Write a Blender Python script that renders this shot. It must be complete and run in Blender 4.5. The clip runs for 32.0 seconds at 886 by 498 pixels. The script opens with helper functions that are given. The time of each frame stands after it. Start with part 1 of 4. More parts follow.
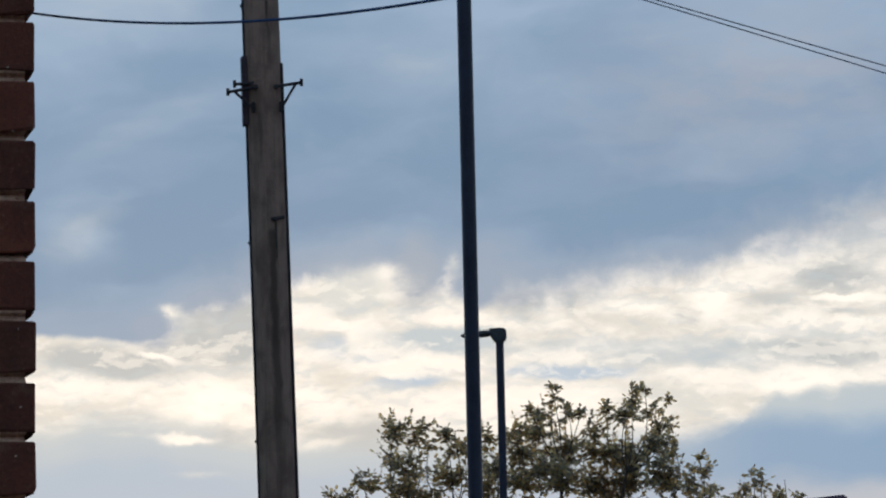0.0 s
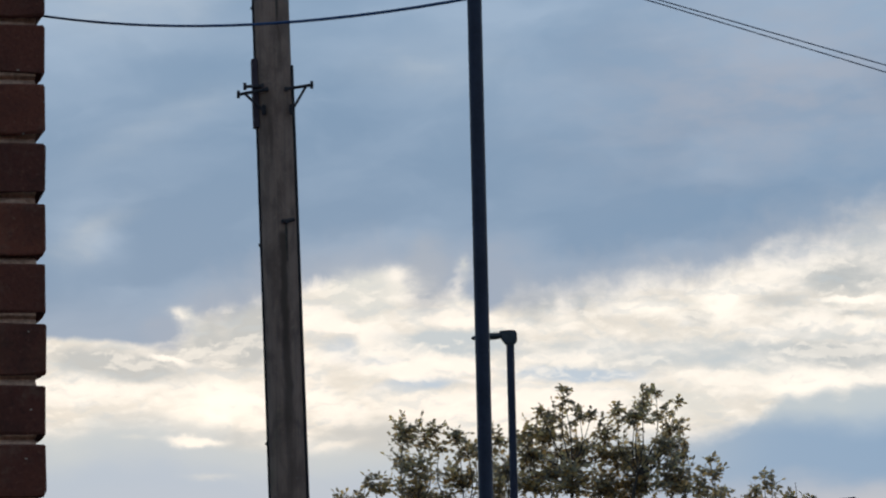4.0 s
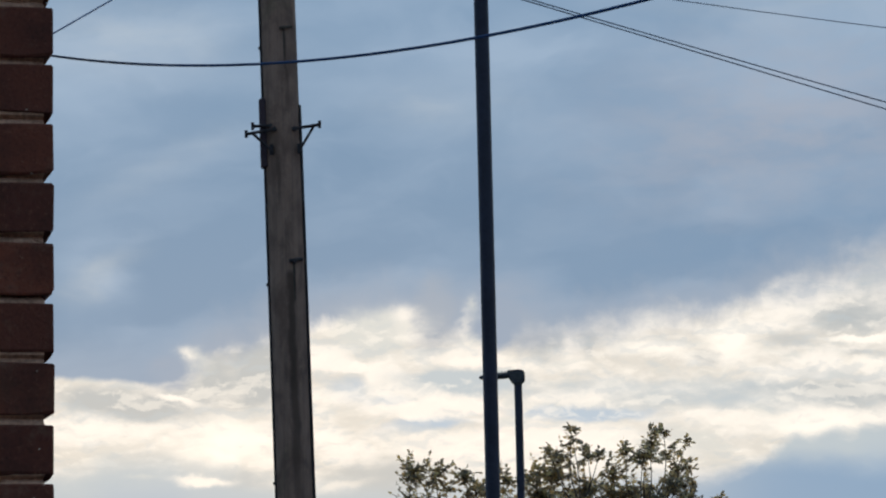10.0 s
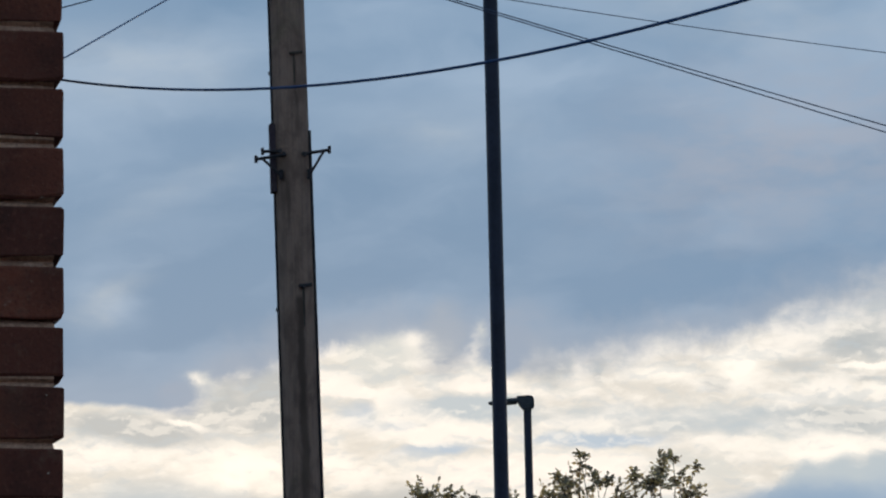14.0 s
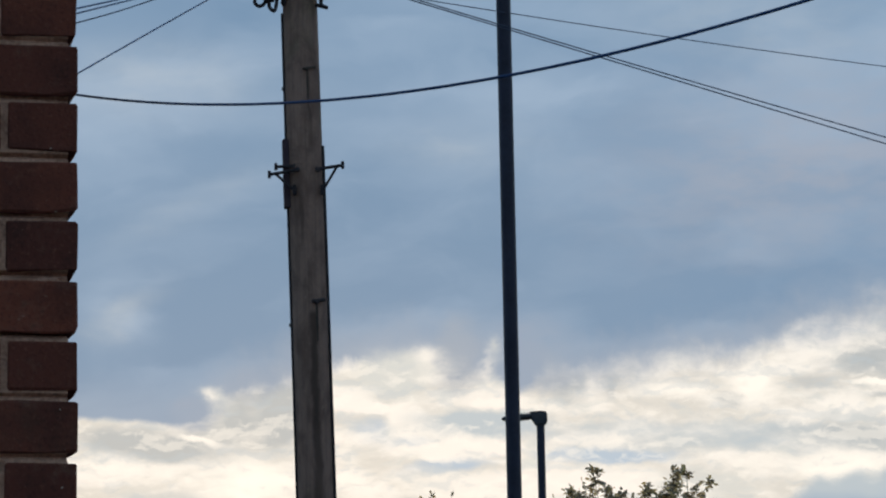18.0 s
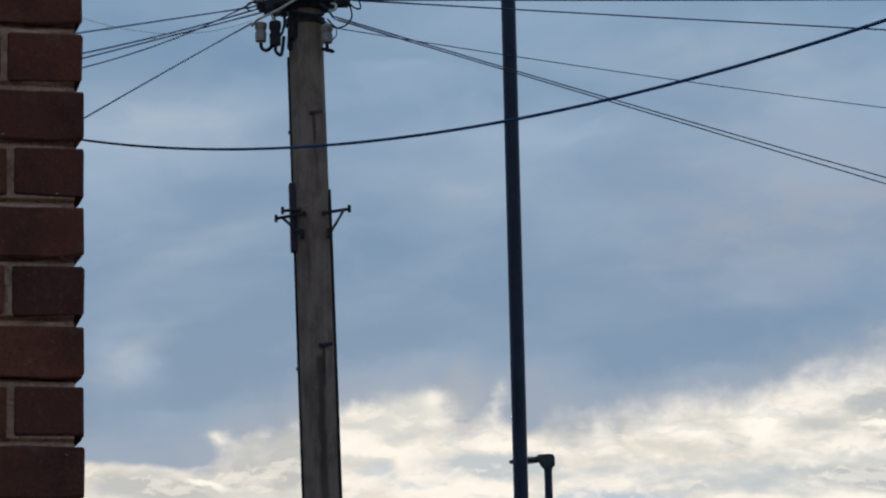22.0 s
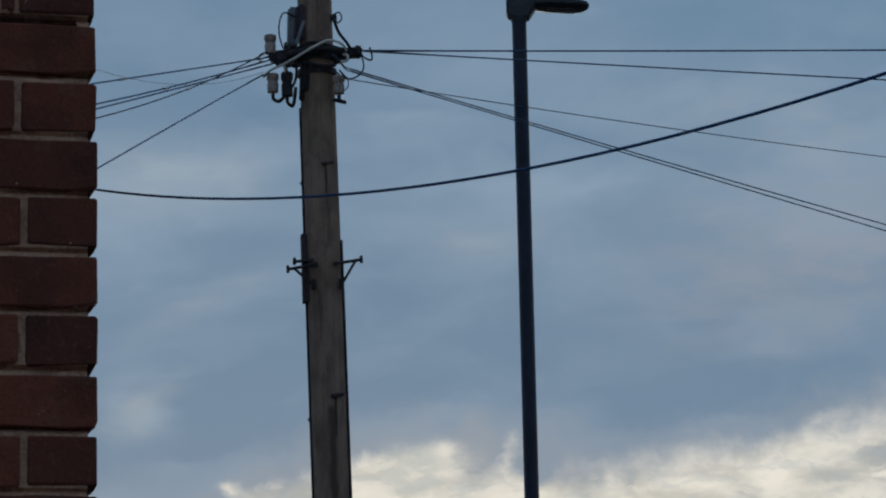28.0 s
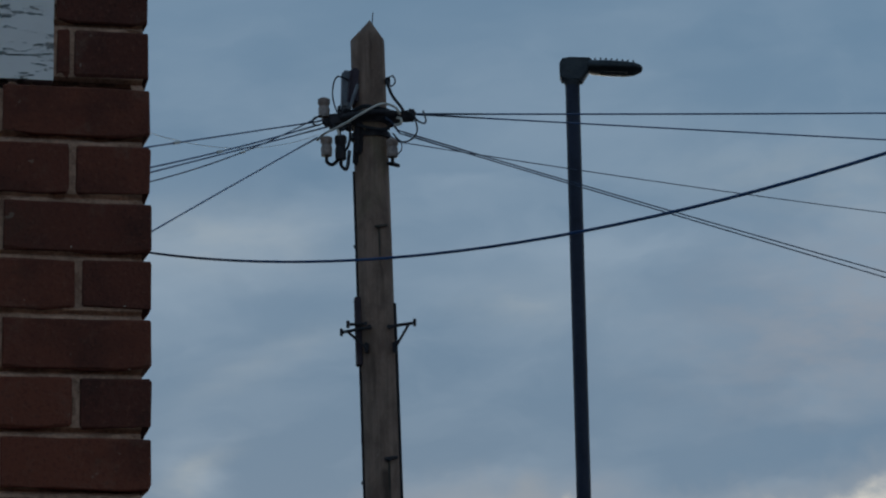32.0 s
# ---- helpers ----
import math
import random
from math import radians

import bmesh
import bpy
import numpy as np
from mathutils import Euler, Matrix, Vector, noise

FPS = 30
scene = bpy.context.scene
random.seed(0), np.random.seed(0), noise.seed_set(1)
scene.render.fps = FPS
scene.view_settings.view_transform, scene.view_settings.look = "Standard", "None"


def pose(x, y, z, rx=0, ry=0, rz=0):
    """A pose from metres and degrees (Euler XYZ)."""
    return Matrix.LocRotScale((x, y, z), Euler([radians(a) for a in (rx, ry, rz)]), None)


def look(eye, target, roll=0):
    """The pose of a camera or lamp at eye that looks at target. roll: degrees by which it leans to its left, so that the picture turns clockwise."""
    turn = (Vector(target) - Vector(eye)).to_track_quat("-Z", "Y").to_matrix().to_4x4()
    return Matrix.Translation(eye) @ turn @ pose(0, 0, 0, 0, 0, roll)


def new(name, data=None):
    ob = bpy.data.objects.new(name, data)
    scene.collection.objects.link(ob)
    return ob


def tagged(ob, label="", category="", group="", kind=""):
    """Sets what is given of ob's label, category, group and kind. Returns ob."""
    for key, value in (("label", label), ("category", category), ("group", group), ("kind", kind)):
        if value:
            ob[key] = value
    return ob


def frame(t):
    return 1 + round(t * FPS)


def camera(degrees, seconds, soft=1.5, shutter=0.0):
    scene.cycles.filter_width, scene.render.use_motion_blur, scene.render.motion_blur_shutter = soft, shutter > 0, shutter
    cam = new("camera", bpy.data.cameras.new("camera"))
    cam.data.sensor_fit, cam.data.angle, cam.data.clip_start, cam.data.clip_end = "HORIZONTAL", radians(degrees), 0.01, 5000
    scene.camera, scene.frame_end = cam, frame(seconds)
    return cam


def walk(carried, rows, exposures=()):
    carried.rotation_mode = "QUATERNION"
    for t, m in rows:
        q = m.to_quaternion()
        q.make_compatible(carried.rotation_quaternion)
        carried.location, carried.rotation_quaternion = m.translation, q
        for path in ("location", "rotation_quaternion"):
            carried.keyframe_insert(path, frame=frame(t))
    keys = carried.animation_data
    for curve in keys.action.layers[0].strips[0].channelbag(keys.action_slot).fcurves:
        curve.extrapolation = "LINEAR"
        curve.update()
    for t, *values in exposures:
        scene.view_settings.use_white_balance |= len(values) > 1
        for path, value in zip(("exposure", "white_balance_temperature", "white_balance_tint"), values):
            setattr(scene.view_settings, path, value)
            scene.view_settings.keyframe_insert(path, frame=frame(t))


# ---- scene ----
# ---- camera: held in the hand, nearly still, turned slowly upwards ----
EYE = Vector((0.0, 0.0, 1.6))
TURNS = [  # seconds, turn to the left, tilt up, roll, in degrees; sway to the right and up, in millimetres
    (0, 0.009, 8.493, -1.266, 0.8, 1.5), (0.5, 0.058, 8.490, -1.261, 1.0, 1.5), (1, 0.103, 8.463, -1.248, 1.3, 1.5),
    (1.5, 0.133, 8.494, -1.241, 1.3, 1.6), (2, 0.163, 8.502, -1.250, 1.2, 1.8), (2.5, 0.190, 8.482, -1.260, 1.0, 1.9),
    (3, 0.201, 8.495, -1.261, 1.1, 2.0), (3.5, 0.198, 8.511, -1.259, 1.3, 2.1), (5.5, 0.229, 8.649, -1.221, 1.0, 1.5),
    (6, 0.220, 8.685, -1.211, 0.7, 1.6), (6.5, 0.214, 8.760, -1.212, 0.4, 1.8), (7, 0.207, 8.839, -1.222, 0.2, 1.6),
    (7.5, 0.210, 8.916, -1.235, -0.1, 0.9), (8, 0.268, 9.001, -1.243, -0.2, 0.8), (8.5, 0.273, 9.086, -1.246, 0.0, 1.2),
    (9, 0.281, 9.137, -1.248, 0.2, 1.6), (9.5, 0.290, 9.197, -1.258, 0.5, 1.8), (10, 0.327, 9.259, -1.275, 0.7, 1.5),
    (10.5, 0.323, 9.297, -1.270, 0.5, 0.7), (11, 0.322, 9.361, -1.245, -0.1, -0.1), (11.5, 0.320, 9.412, -1.237, -0.3, -0.4),
    (12, 0.340, 9.446, -1.233, -0.2, -0.2), (12.5, 0.378, 9.480, -1.218, 0.1, 0.0), (13, 0.406, 9.555, -1.199, 0.3, -0.0),
    (13.5, 0.441, 9.628, -1.186, 0.3, -0.1), (14, 0.491, 9.730, -1.158, 0.2, -0.1), (14.5, 0.511, 9.782, -1.122, 0.3, -0.1),
    (16.5, 0.649, 9.959, -1.072, -0.0, -0.7), (17, 0.684, 9.968, -1.066, -0.1, -0.7), (17.5, 0.700, 10.018, -1.073, -0.3, -1.0),
    (18, 0.728, 10.017, -1.085, -0.6, -1.2), (18.5, 0.748, 10.092, -1.112, -0.8, -1.0), (19, 0.754, 10.114, -1.149, -0.6, -0.4),
    (19.5, 0.764, 10.152, -1.178, -0.3, 0.4), (20, 0.792, 10.287, -1.207, -0.1, 0.9), (20.5, 0.831, 10.392, -1.232, 0.1, 1.1),
    (21, 0.850, 10.570, -1.260, 0.0, 1.0), (21.5, 0.840, 10.702, -1.262, 0.1, 0.6), (22, 0.840, 10.803, -1.241, 0.2, 0.0),
    (22.5, 0.861, 10.908, -1.234, 0.2, -0.4), (23, 0.875, 11.029, -1.255, 0.0, -0.3), (23.5, 0.879, 11.113, -1.277, -0.1, -0.1),
    (24, 0.901, 11.221, -1.279, -0.1, 0.1), (24.5, 0.878, 11.319, -1.276, -0.3, 0.0), (25, 0.871, 11.428, -1.271, -0.5, -0.1),
    (25.5, 0.906, 11.478, -1.250, -0.5, -0.1), (27.5, 0.981, 11.711, -1.245, -2.3, -2.0), (28, 1.030, 11.735, -1.221, -2.4, -2.3),
    (28.5, 1.125, 11.739, -1.195, -2.5, -2.8), (29, 1.252, 11.744, -1.165, -2.6, -2.8), (29.5, 1.372, 11.823, -1.142, -2.4, -2.5),
    (30, 1.503, 11.991, -1.123, -2.1, -2.1), (30.5, 1.608, 12.100, -1.101, -2.0, -2.0), (31, 1.757, 12.224, -1.073, -2.1, -2.3),
    (31.5, 1.840, 12.299, -1.050, -2.3, -2.6), (31.6, 1.835, 12.316, -1.047, -2.3, -2.6),
    (31.7, 1.849, 12.377, -1.042, -2.4, -2.6), (31.8, 1.869, 12.511, -1.037, -2.4, -2.6),
    (31.9, 1.894, 12.711, -1.034, -2.4, -2.6), (32, 2.001, 12.901, -1.031, -2.5, -2.6),
]

def aim(turn, tilt, roll, across, up):
    a, b = radians(turn), radians(tilt)
    eye = EYE + Vector((across, 0, up)) / 1000
    return look(eye, eye + Vector((-math.sin(a) * math.cos(b), math.cos(a) * math.cos(b), math.sin(b))), roll)


cam = camera(15.99, 32.0, soft=2.15)
EXPOSURES = [(0, 0.0, 6500, 9), (9, 0.0, 6480, 8.5), (17, -0.03, 6480, 8.5), (21, -0.07, 6440, 8), (23, -0.09, 6400, 8), (25.5, -0.15, 6380, 7.5), (28, -0.44, 6400, 5.5),
             (30, -0.22, 6480, 6.5), (31.4, -0.38, 6500, 5.5), (32, -0.48, 6460, 5)]
walk(cam, [(t, aim(*row)) for t, *row in TURNS], EXPOSURES)


# ---- node helpers ----
def node(tree, kind, operation=None, data_type=None, blend_type=None, sky_type=None, interpolation_type=None):
    n = tree.nodes.new(kind)
    if operation:
        n.operation = operation
    if data_type:
        n.data_type = data_type
    if blend_type:
        n.blend_type = blend_type
    if sky_type:
        n.sky_type = sky_type
    if interpolation_type:
        n.interpolation_type = interpolation_type
    return n


def link(tree, out, socket):
    tree.links.new(out, socket)


def feed(tree, socket, value):
    if isinstance(value, (int, float)):
        socket.default_value = value
    elif isinstance(value, (tuple, list)):
        socket.default_value = value if len(value) == len(socket.default_value) else (*value, 1.0)
    else:
        tree.links.new(value, socket)


def calc(tree, operation, a, b=0.0, c=0.0):
    n = node(tree, "ShaderNodeMath", operation=operation)
    for i, v in enumerate((a, b, c)):
        feed(tree, n.inputs[i], v)
    return n.outputs[0]


def blend(tree, fac, a, b, kind="MIX"):
    n = node(tree, "ShaderNodeMix", data_type="RGBA", blend_type=kind)
    feed(tree, n.inputs[0], fac), feed(tree, n.inputs[6], a), feed(tree, n.inputs[7], b)
    return n.outputs[2]


def smooth(tree, value, low, high, to_low=0.0, to_high=1.0):
    n = node(tree, "ShaderNodeMapRange", interpolation_type="SMOOTHSTEP")
    for i, v in enumerate((value, low, high, to_low, to_high)):
        feed(tree, n.inputs[i], v)
    return n.outputs[0]


def fbm(tree, vector, scale, detail=4.0, rough=0.5, distortion=0.0):
    n = node(tree, "ShaderNodeTexNoise")
    feed(tree, n.inputs["Vector"], vector)
    n.inputs["Scale"].default_value, n.inputs["Detail"].default_value = scale, detail
    n.inputs["Roughness"].default_value, n.inputs["Distortion"].default_value = rough, distortion
    return n.outputs[0]


def combine(tree, x, y, z):
    n = node(tree, "ShaderNodeCombineXYZ")
    for i, v in enumerate((x, y, z)):
        feed(tree, n.inputs[i], v)
    return n.outputs[0]


def profile(tree, value, low, high, points, floor, top):
    """A smooth curve through (x, y) points, of a value from low to high; y runs from floor to top."""
    at = calc(tree, "DIVIDE", calc(tree, "SUBTRACT", value, low), high - low)
    ramp = node(tree, "ShaderNodeValToRGB")
    feed(tree, ramp.inputs[0], at)
    ramp.color_ramp.interpolation = "EASE"
    for i, (x, y) in enumerate(points):
        place, grey = (x - low) / (high - low), (y - floor) / (top - floor)
        stop = ramp.color_ramp.elements[i] if i < 2 else ramp.color_ramp.elements.new(place)
        stop.position, stop.color = place, (grey, grey, grey, 1)
    return calc(tree, "MULTIPLY_ADD", ramp.outputs[0], top - floor, floor)


# ---- sky: a heavy blue-grey cloud sheet over a bright, broken evening horizon ----
SUN_TURN, SUN_HEIGHT = -4.5, 5.6
world = bpy.data.worlds.new("sky")
scene.world = world
world.use_nodes = True
wt = world.node_tree
wt.nodes.clear()
gen = node(wt, "ShaderNodeTexCoord").outputs["Generated"]
sep = node(wt, "ShaderNodeSeparateXYZ")
link(wt, gen, sep.inputs[0])
wx, wy, wz = sep.outputs
az = calc(wt, "DEGREES", calc(wt, "ARCTAN2", wx, wy))
el = calc(wt, "DEGREES", calc(wt, "ARCSINE", wz))
# a gentle warp, so that no edge runs straight
warp_a = fbm(wt, combine(wt, calc(wt, "MULTIPLY", az, 0.55), el, 2.0), 0.9, 5, 0.5)
warp_b = fbm(wt, combine(wt, calc(wt, "MULTIPLY", az, 0.55), el, 21.0), 1.1, 5, 0.5)
azw = calc(wt, "MULTIPLY_ADD", calc(wt, "SUBTRACT", warp_a, 0.5), 1.5, az)
elw = calc(wt, "MULTIPLY_ADD", calc(wt, "SUBTRACT", warp_b, 0.5), 0.9, el)


def blobs(rows, x=azw, y=elw):
    """A sum of soft tufts of cloud: (azimuth, height, half width, half height, slope, amount)."""
    total = 0.0
    for a0, e0, w, h, slope, amount in rows:
        dx = calc(wt, "SUBTRACT", x, a0)
        dy = calc(wt, "SUBTRACT", calc(wt, "SUBTRACT", y, e0), calc(wt, "MULTIPLY", dx, slope))
        dx, dy = calc(wt, "DIVIDE", dx, w), calc(wt, "DIVIDE", dy, h)
        d2 = calc(wt, "ADD", calc(wt, "MULTIPLY", dx, dx), calc(wt, "MULTIPLY", dy, dy))
        g = calc(wt, "POWER", 2.718, calc(wt, "MULTIPLY", d2, -1.0))
        total = calc(wt, "MULTIPLY_ADD", g, amount, total)
    return total


# a finer warp for single clouds
billow = node(wt, "ShaderNodeTexNoise")
feed(wt, billow.inputs["Vector"], combine(wt, calc(wt, "MULTIPLY", az, 0.7), el, 14.0))
billow.inputs["Scale"].default_value, billow.inputs["Detail"].default_value, billow.inputs["Roughness"].default_value = 1.9, 7, 0.60
shift = node(wt, "ShaderNodeSeparateColor")
link(wt, billow.outputs["Color"], shift.inputs[0])
azf = calc(wt, "MULTIPLY_ADD", calc(wt, "SUBTRACT", shift.outputs[0], 0.5), 0.72, az)
elf = calc(wt, "MULTIPLY_ADD", calc(wt, "SUBTRACT", shift.outputs[1], 0.5), 0.40, el)
# lower edge of the sheet, torn and drooping, firm in the west and trailing off in showers to the east
edge = profile(wt, azf, -12, 12, [(-10.80, 7.19), (-6.98, 7.00), (-6.27, 6.94), (-5.72, 6.86), (-5.31, 6.87), (-4.87, 7.14), (-4.37, 7.42), (-3.40, 7.72), (-2.76, 7.88), (-2.13, 7.99), (-1.28, 8.10), (-0.69, 7.89), (0.01, 7.66), (0.82, 7.54), (1.55, 7.56), (2.92, 7.67), (3.47, 7.88), (4.61, 7.94), (5.15, 8.07), (5.77, 8.32), (6.29, 8.40), (7.32, 8.57), (8.53, 8.85), (11.90, 9.30)], 6, 11)
trail = profile(wt, azf, -12, 12, [(-10.71, 0.09), (-6.86, 0.07), (-5.27, 0.08), (-4.99, 0.16), (-4.29, 0.3), (-2.74, 0.22), (-1.91, 0.13), (-1.08, 0.12), (-0.82, 0.24), (-0.05, 0.24), (0.47, 0.2), (1.09, 0.42), (2.65, 0.5), (3.47, 0.45), (4.71, 0.3), (5.53, 0.3), (6.35, 0.6), (8.47, 0.85)], 0, 1)
puff = fbm(wt, combine(wt, calc(wt, "MULTIPLY", azw, 0.75), elw, 3.1), 1.1, 6, 0.5, 0.2)
curl = fbm(wt, combine(wt, az, calc(wt, "MULTIPLY", el, 0.8), 8.0), 3.4, 6, 0.55, 0.3)
rag = calc(wt, "ADD", calc(wt, "MULTIPLY", calc(wt, "SUBTRACT", puff, 0.5), 0.55), calc(wt, "MULTIPLY", calc(wt, "SUBTRACT", curl, 0.5), 0.42))
tight = smooth(wt, az, -4.7, -5.9)
rag = calc(wt, "MULTIPLY", rag, calc(wt, "MULTIPLY_ADD", tight, -0.75, 1.0))
above = calc(wt, "ADD", calc(wt, "SUBTRACT", el, edge), rag)
sheet = smooth(wt, calc(wt, "DIVIDE", above, trail), -1.0, 1.0)
# the sheet's own shades
wide = fbm(wt, combine(wt, calc(wt, "SUBTRACT", calc(wt, "MULTIPLY", azw, 0.25), calc(wt, "MULTIPLY", elw, 0.28)), calc(wt, "MULTIPLY", elw, 0.8), 1.7), 0.8, 4, 0.45, 0.2)
fleece = fbm(wt, combine(wt, calc(wt, "MULTIPLY", azw, 0.6), elw, 31.0), 0.8, 4, 0.48, 0.3)
pale = calc(wt, "ADD", calc(wt, "MULTIPLY", smooth(wt, wide, 0.36, 0.70), 0.55), calc(wt, "MULTIPLY", smooth(wt, fleece, 0.42, 0.78), 0.36))
lift = smooth(wt, calc(wt, "SUBTRACT", el, edge), 1.2, 5.0)
fade = smooth(wt, el, 13.5, 17.5, 1.0, 0.55)
pale = calc(wt, "MULTIPLY", calc(wt, "MULTIPLY_ADD", lift, 0.28, pale), fade)
pale = calc(wt, "ADD", pale, blobs([(-7.0, 8.9, 0.4, 0.7, 0.5, 0.40), (-6.3, 8.6, 0.35, 0.35, 0, 0.25), (-5.6, 10.6, 1.6, 0.35, 0.35, 0.25), (-6.8, 13.1, 1.9, 0.7, -0.1, 0.38), (-5.5, 9.4, 0.8, 0.5, 0, -0.35), (3.2, 9.0, 2.2, 0.6, 0.15, -0.45), (0.5, 9.6, 1.5, 0.5, 0, -0.2), (-6.5, 8.65, 0.4, 0.3, 0.2, 0.6), (-4.4, 9.5, 0.9, 0.5, 0, -0.25), (-4.0, 11.0, 3.0, 1.2, 0, -0.2), (-5.0, 10.0, 1.3, 0.4, 0.3, 0.15), (3.4, 10.0, 1.6, 0.5, 0.1, -0.3), (-2.6, 11.2, 1.6, 0.9, 0.1, -0.35), (2.2, 11.3, 1.6, 0.5, -0.1, 0.25), (6.0, 11.6, 1.8, 0.6, 0, 0.35), (-3.4, 14.8, 2.6, 0.9, 0.1, -0.45)]))
dark_blue, pale_blue, lilac = (0.160, 0.288, 0.458), (0.300, 0.425, 0.590), (0.340, 0.405, 0.510)
sheet_colour = blend(wt, calc(wt, "MAXIMUM", calc(wt, "MINIMUM", pale, 1.0), 0.0), dark_blue, pale_blue)
sheet_colour = blend(wt, smooth(wt, above, 1.1, 0.0, 0.0, calc(wt, "MULTIPLY_ADD", tight, -0.4, 0.7)), sheet_colour, lilac)
# the bright band below it: single clouds laid over one another, lit from behind
TONES = [(1.08, 1.01, 0.92), (0.985, 0.928, 0.862), (0.475, 0.51, 0.535), (0.45, 0.56, 0.685), (0.73, 0.70, 0.655), (0.68, 0.695, 0.68), (0.34, 0.405, 0.50), (0.50, 0.575, 0.635), (0.30, 0.40, 0.55), (0.275, 0.365, 0.50), (0.375, 0.405, 0.49)]
WEST = [  # azimuth, height, half width, rise, drop, slope, firmness, amount, tone
    (-5.76, 6.51, 1.59, 0.29, 0.31, -0.07, 2, 0.9, 2), (-6.66, 6.65, 0.46, 0.18, 0.23, -0.03, 1.5, 0.55, 2),
    (-3.78, 7.04, 0.53, 0.82, 0.68, -0.03, 1.5, 1.0, 2), (-4.68, 6.98, 0.56, 0.49, 0.43, -0.03, 1.5, 0.85, 2),
    (-5.13, 6.61, 0.46, 0.06, 0.09, -0.25, 1.5, 0.8, 1), (-5.67, 5.94, 0.72, 0.06, 0.08, 0.32, 1, 0.5, 4),
    (-6.61, 5.73, 0.56, 0.07, 0.07, 0.07, 1, 0.5, 4), (-3.66, 5.57, 0.61, 0.08, 0.09, -0.03, 1, 0.4, 4),
    (-3.84, 5.85, 0.77, 0.14, 0.12, -0.03, 1, 0.7, 0), (-4.41, 5.73, 0.64, 0.41, 0.37, -0.03, 1, 1.0, 0),
]
WEST_LOW = [  # azimuth, height, half width, rise, drop, slope, firmness, amount, tone
    (-3.71, 5.18, 0.72, 0.20, 0.23, -0.03, 1.5, 0.45, 2), (-4.82, 5.16, 0.53, 0.08, 0.11, -0.03, 1.5, 0.8, 1),
    (-5.86, 5.21, 0.27, 0.04, 0.05, -0.03, 1, 0.35, 5), (-4.51, 4.49, 0.41, 0.05, 0.06, -0.03, 1, 0.25, 5),
    (-2.19, 5.02, 0.56, 0.06, 0.09, 0.17, 1.5, 0.8, 1), (-1.44, 5.24, 1.33, 0.25, 0.41, -0.01, 1.5, 0.5, 2),
]
MIDDLE = [  # azimuth, height, half width, rise, drop, slope, firmness, amount, tone
    (-1.69, 7.74, 0.74, 0.51, 0.46, -0.03, 2, 0.75, 5), (-2.18, 7.19, 0.51, 0.13, 0.13, -0.13, 3, 0.95, 1),
    (-2.05, 6.79, 0.41, 0.18, 0.23, -0.03, 1.2, 0.6, 3), (-1.38, 6.94, 0.43, 0.33, 0.31, -0.03, 2, 0.8, 1),
    (-0.05, 6.83, 1.15, 0.27, 0.25, -0.03, 2, 0.9, 7), (0.11, 7.25, 0.77, 0.18, 0.15, -0.03, 2, 0.75, 1),
]
MIDDLE_LOW = [  # azimuth, height, half width, rise, drop, slope, firmness, amount, tone
    (-1.38, 6.52, 0.43, 0.08, 0.09, 0.07, 1.5, 0.7, 3), (-0.73, 6.37, 0.53, 0.18, 0.27, -0.03, 3, 0.9, 1),
    (0.10, 6.36, 0.57, 0.23, 0.25, -0.18, 3, 0.9, 1), (-0.71, 6.08, 0.72, 0.11, 0.12, 0.09, 1.5, 0.75, 3),
    (0.34, 6.23, 0.41, 0.05, 0.06, 0.09, 1.5, 0.5, 4), (-0.03, 5.75, 1.33, 0.20, 0.29, -0.03, 2, 0.65, 1),
]
EAST = [  # azimuth, height, half width, rise, drop, slope, firmness, amount, tone
    (1.53, 7.35, 0.37, 0.43, 0.25, -0.03, 1.5, 0.6, 2), (2.32, 7.46, 0.12, 0.39, 0.26, -0.03, 1.5, 0.45, 2),
    (2.01, 7.48, 0.13, 0.33, 0.20, -0.03, 1, 0.65, 1), (2.64, 7.66, 0.15, 0.31, 0.26, -0.03, 1, 0.4, 4),
    (2.97, 7.58, 0.27, 0.29, 0.26, -0.03, 1.5, 0.3, 2), (3.00, 7.15, 0.44, 0.10, 0.10, 0.07, 2, 0.65, 4),
    (3.50, 7.37, 0.67, 0.13, 0.15, -0.03, 1.5, 0.7, 0), (4.90, 7.44, 0.39, 0.46, 0.41, -0.03, 1, 0.9, 0),
    (4.47, 7.14, 0.25, 0.13, 0.13, -0.03, 1.5, 0.55, 2),
]
EAST_UPPER = [  # azimuth, height, half width, rise, drop, slope, firmness, amount, tone
    (7.16, 7.75, 0.97, 0.33, 0.25, -0.03, 2, 0.65, 2), (5.98, 7.42, 0.46, 0.18, 0.14, -0.03, 1.5, 0.4, 2),
    (7.71, 8.24, 0.82, 0.33, 0.31, 0.12, 1.5, 0.4, 2), (7.62, 8.48, 0.46, 0.09, 0.14, 0.07, 1.5, 0.6, 5),
    (7.36, 7.40, 0.77, 0.05, 0.07, -0.03, 1.5, 0.9, 0), (7.66, 6.97, 0.92, 0.11, 0.13, -0.03, 1.5, 0.6, 0),
    (7.07, 7.17, 0.51, 0.05, 0.06, -0.03, 1.5, 0.4, 2), (5.41, 7.00, 0.51, 0.06, 0.07, -0.03, 1.5, 0.4, 4),
]
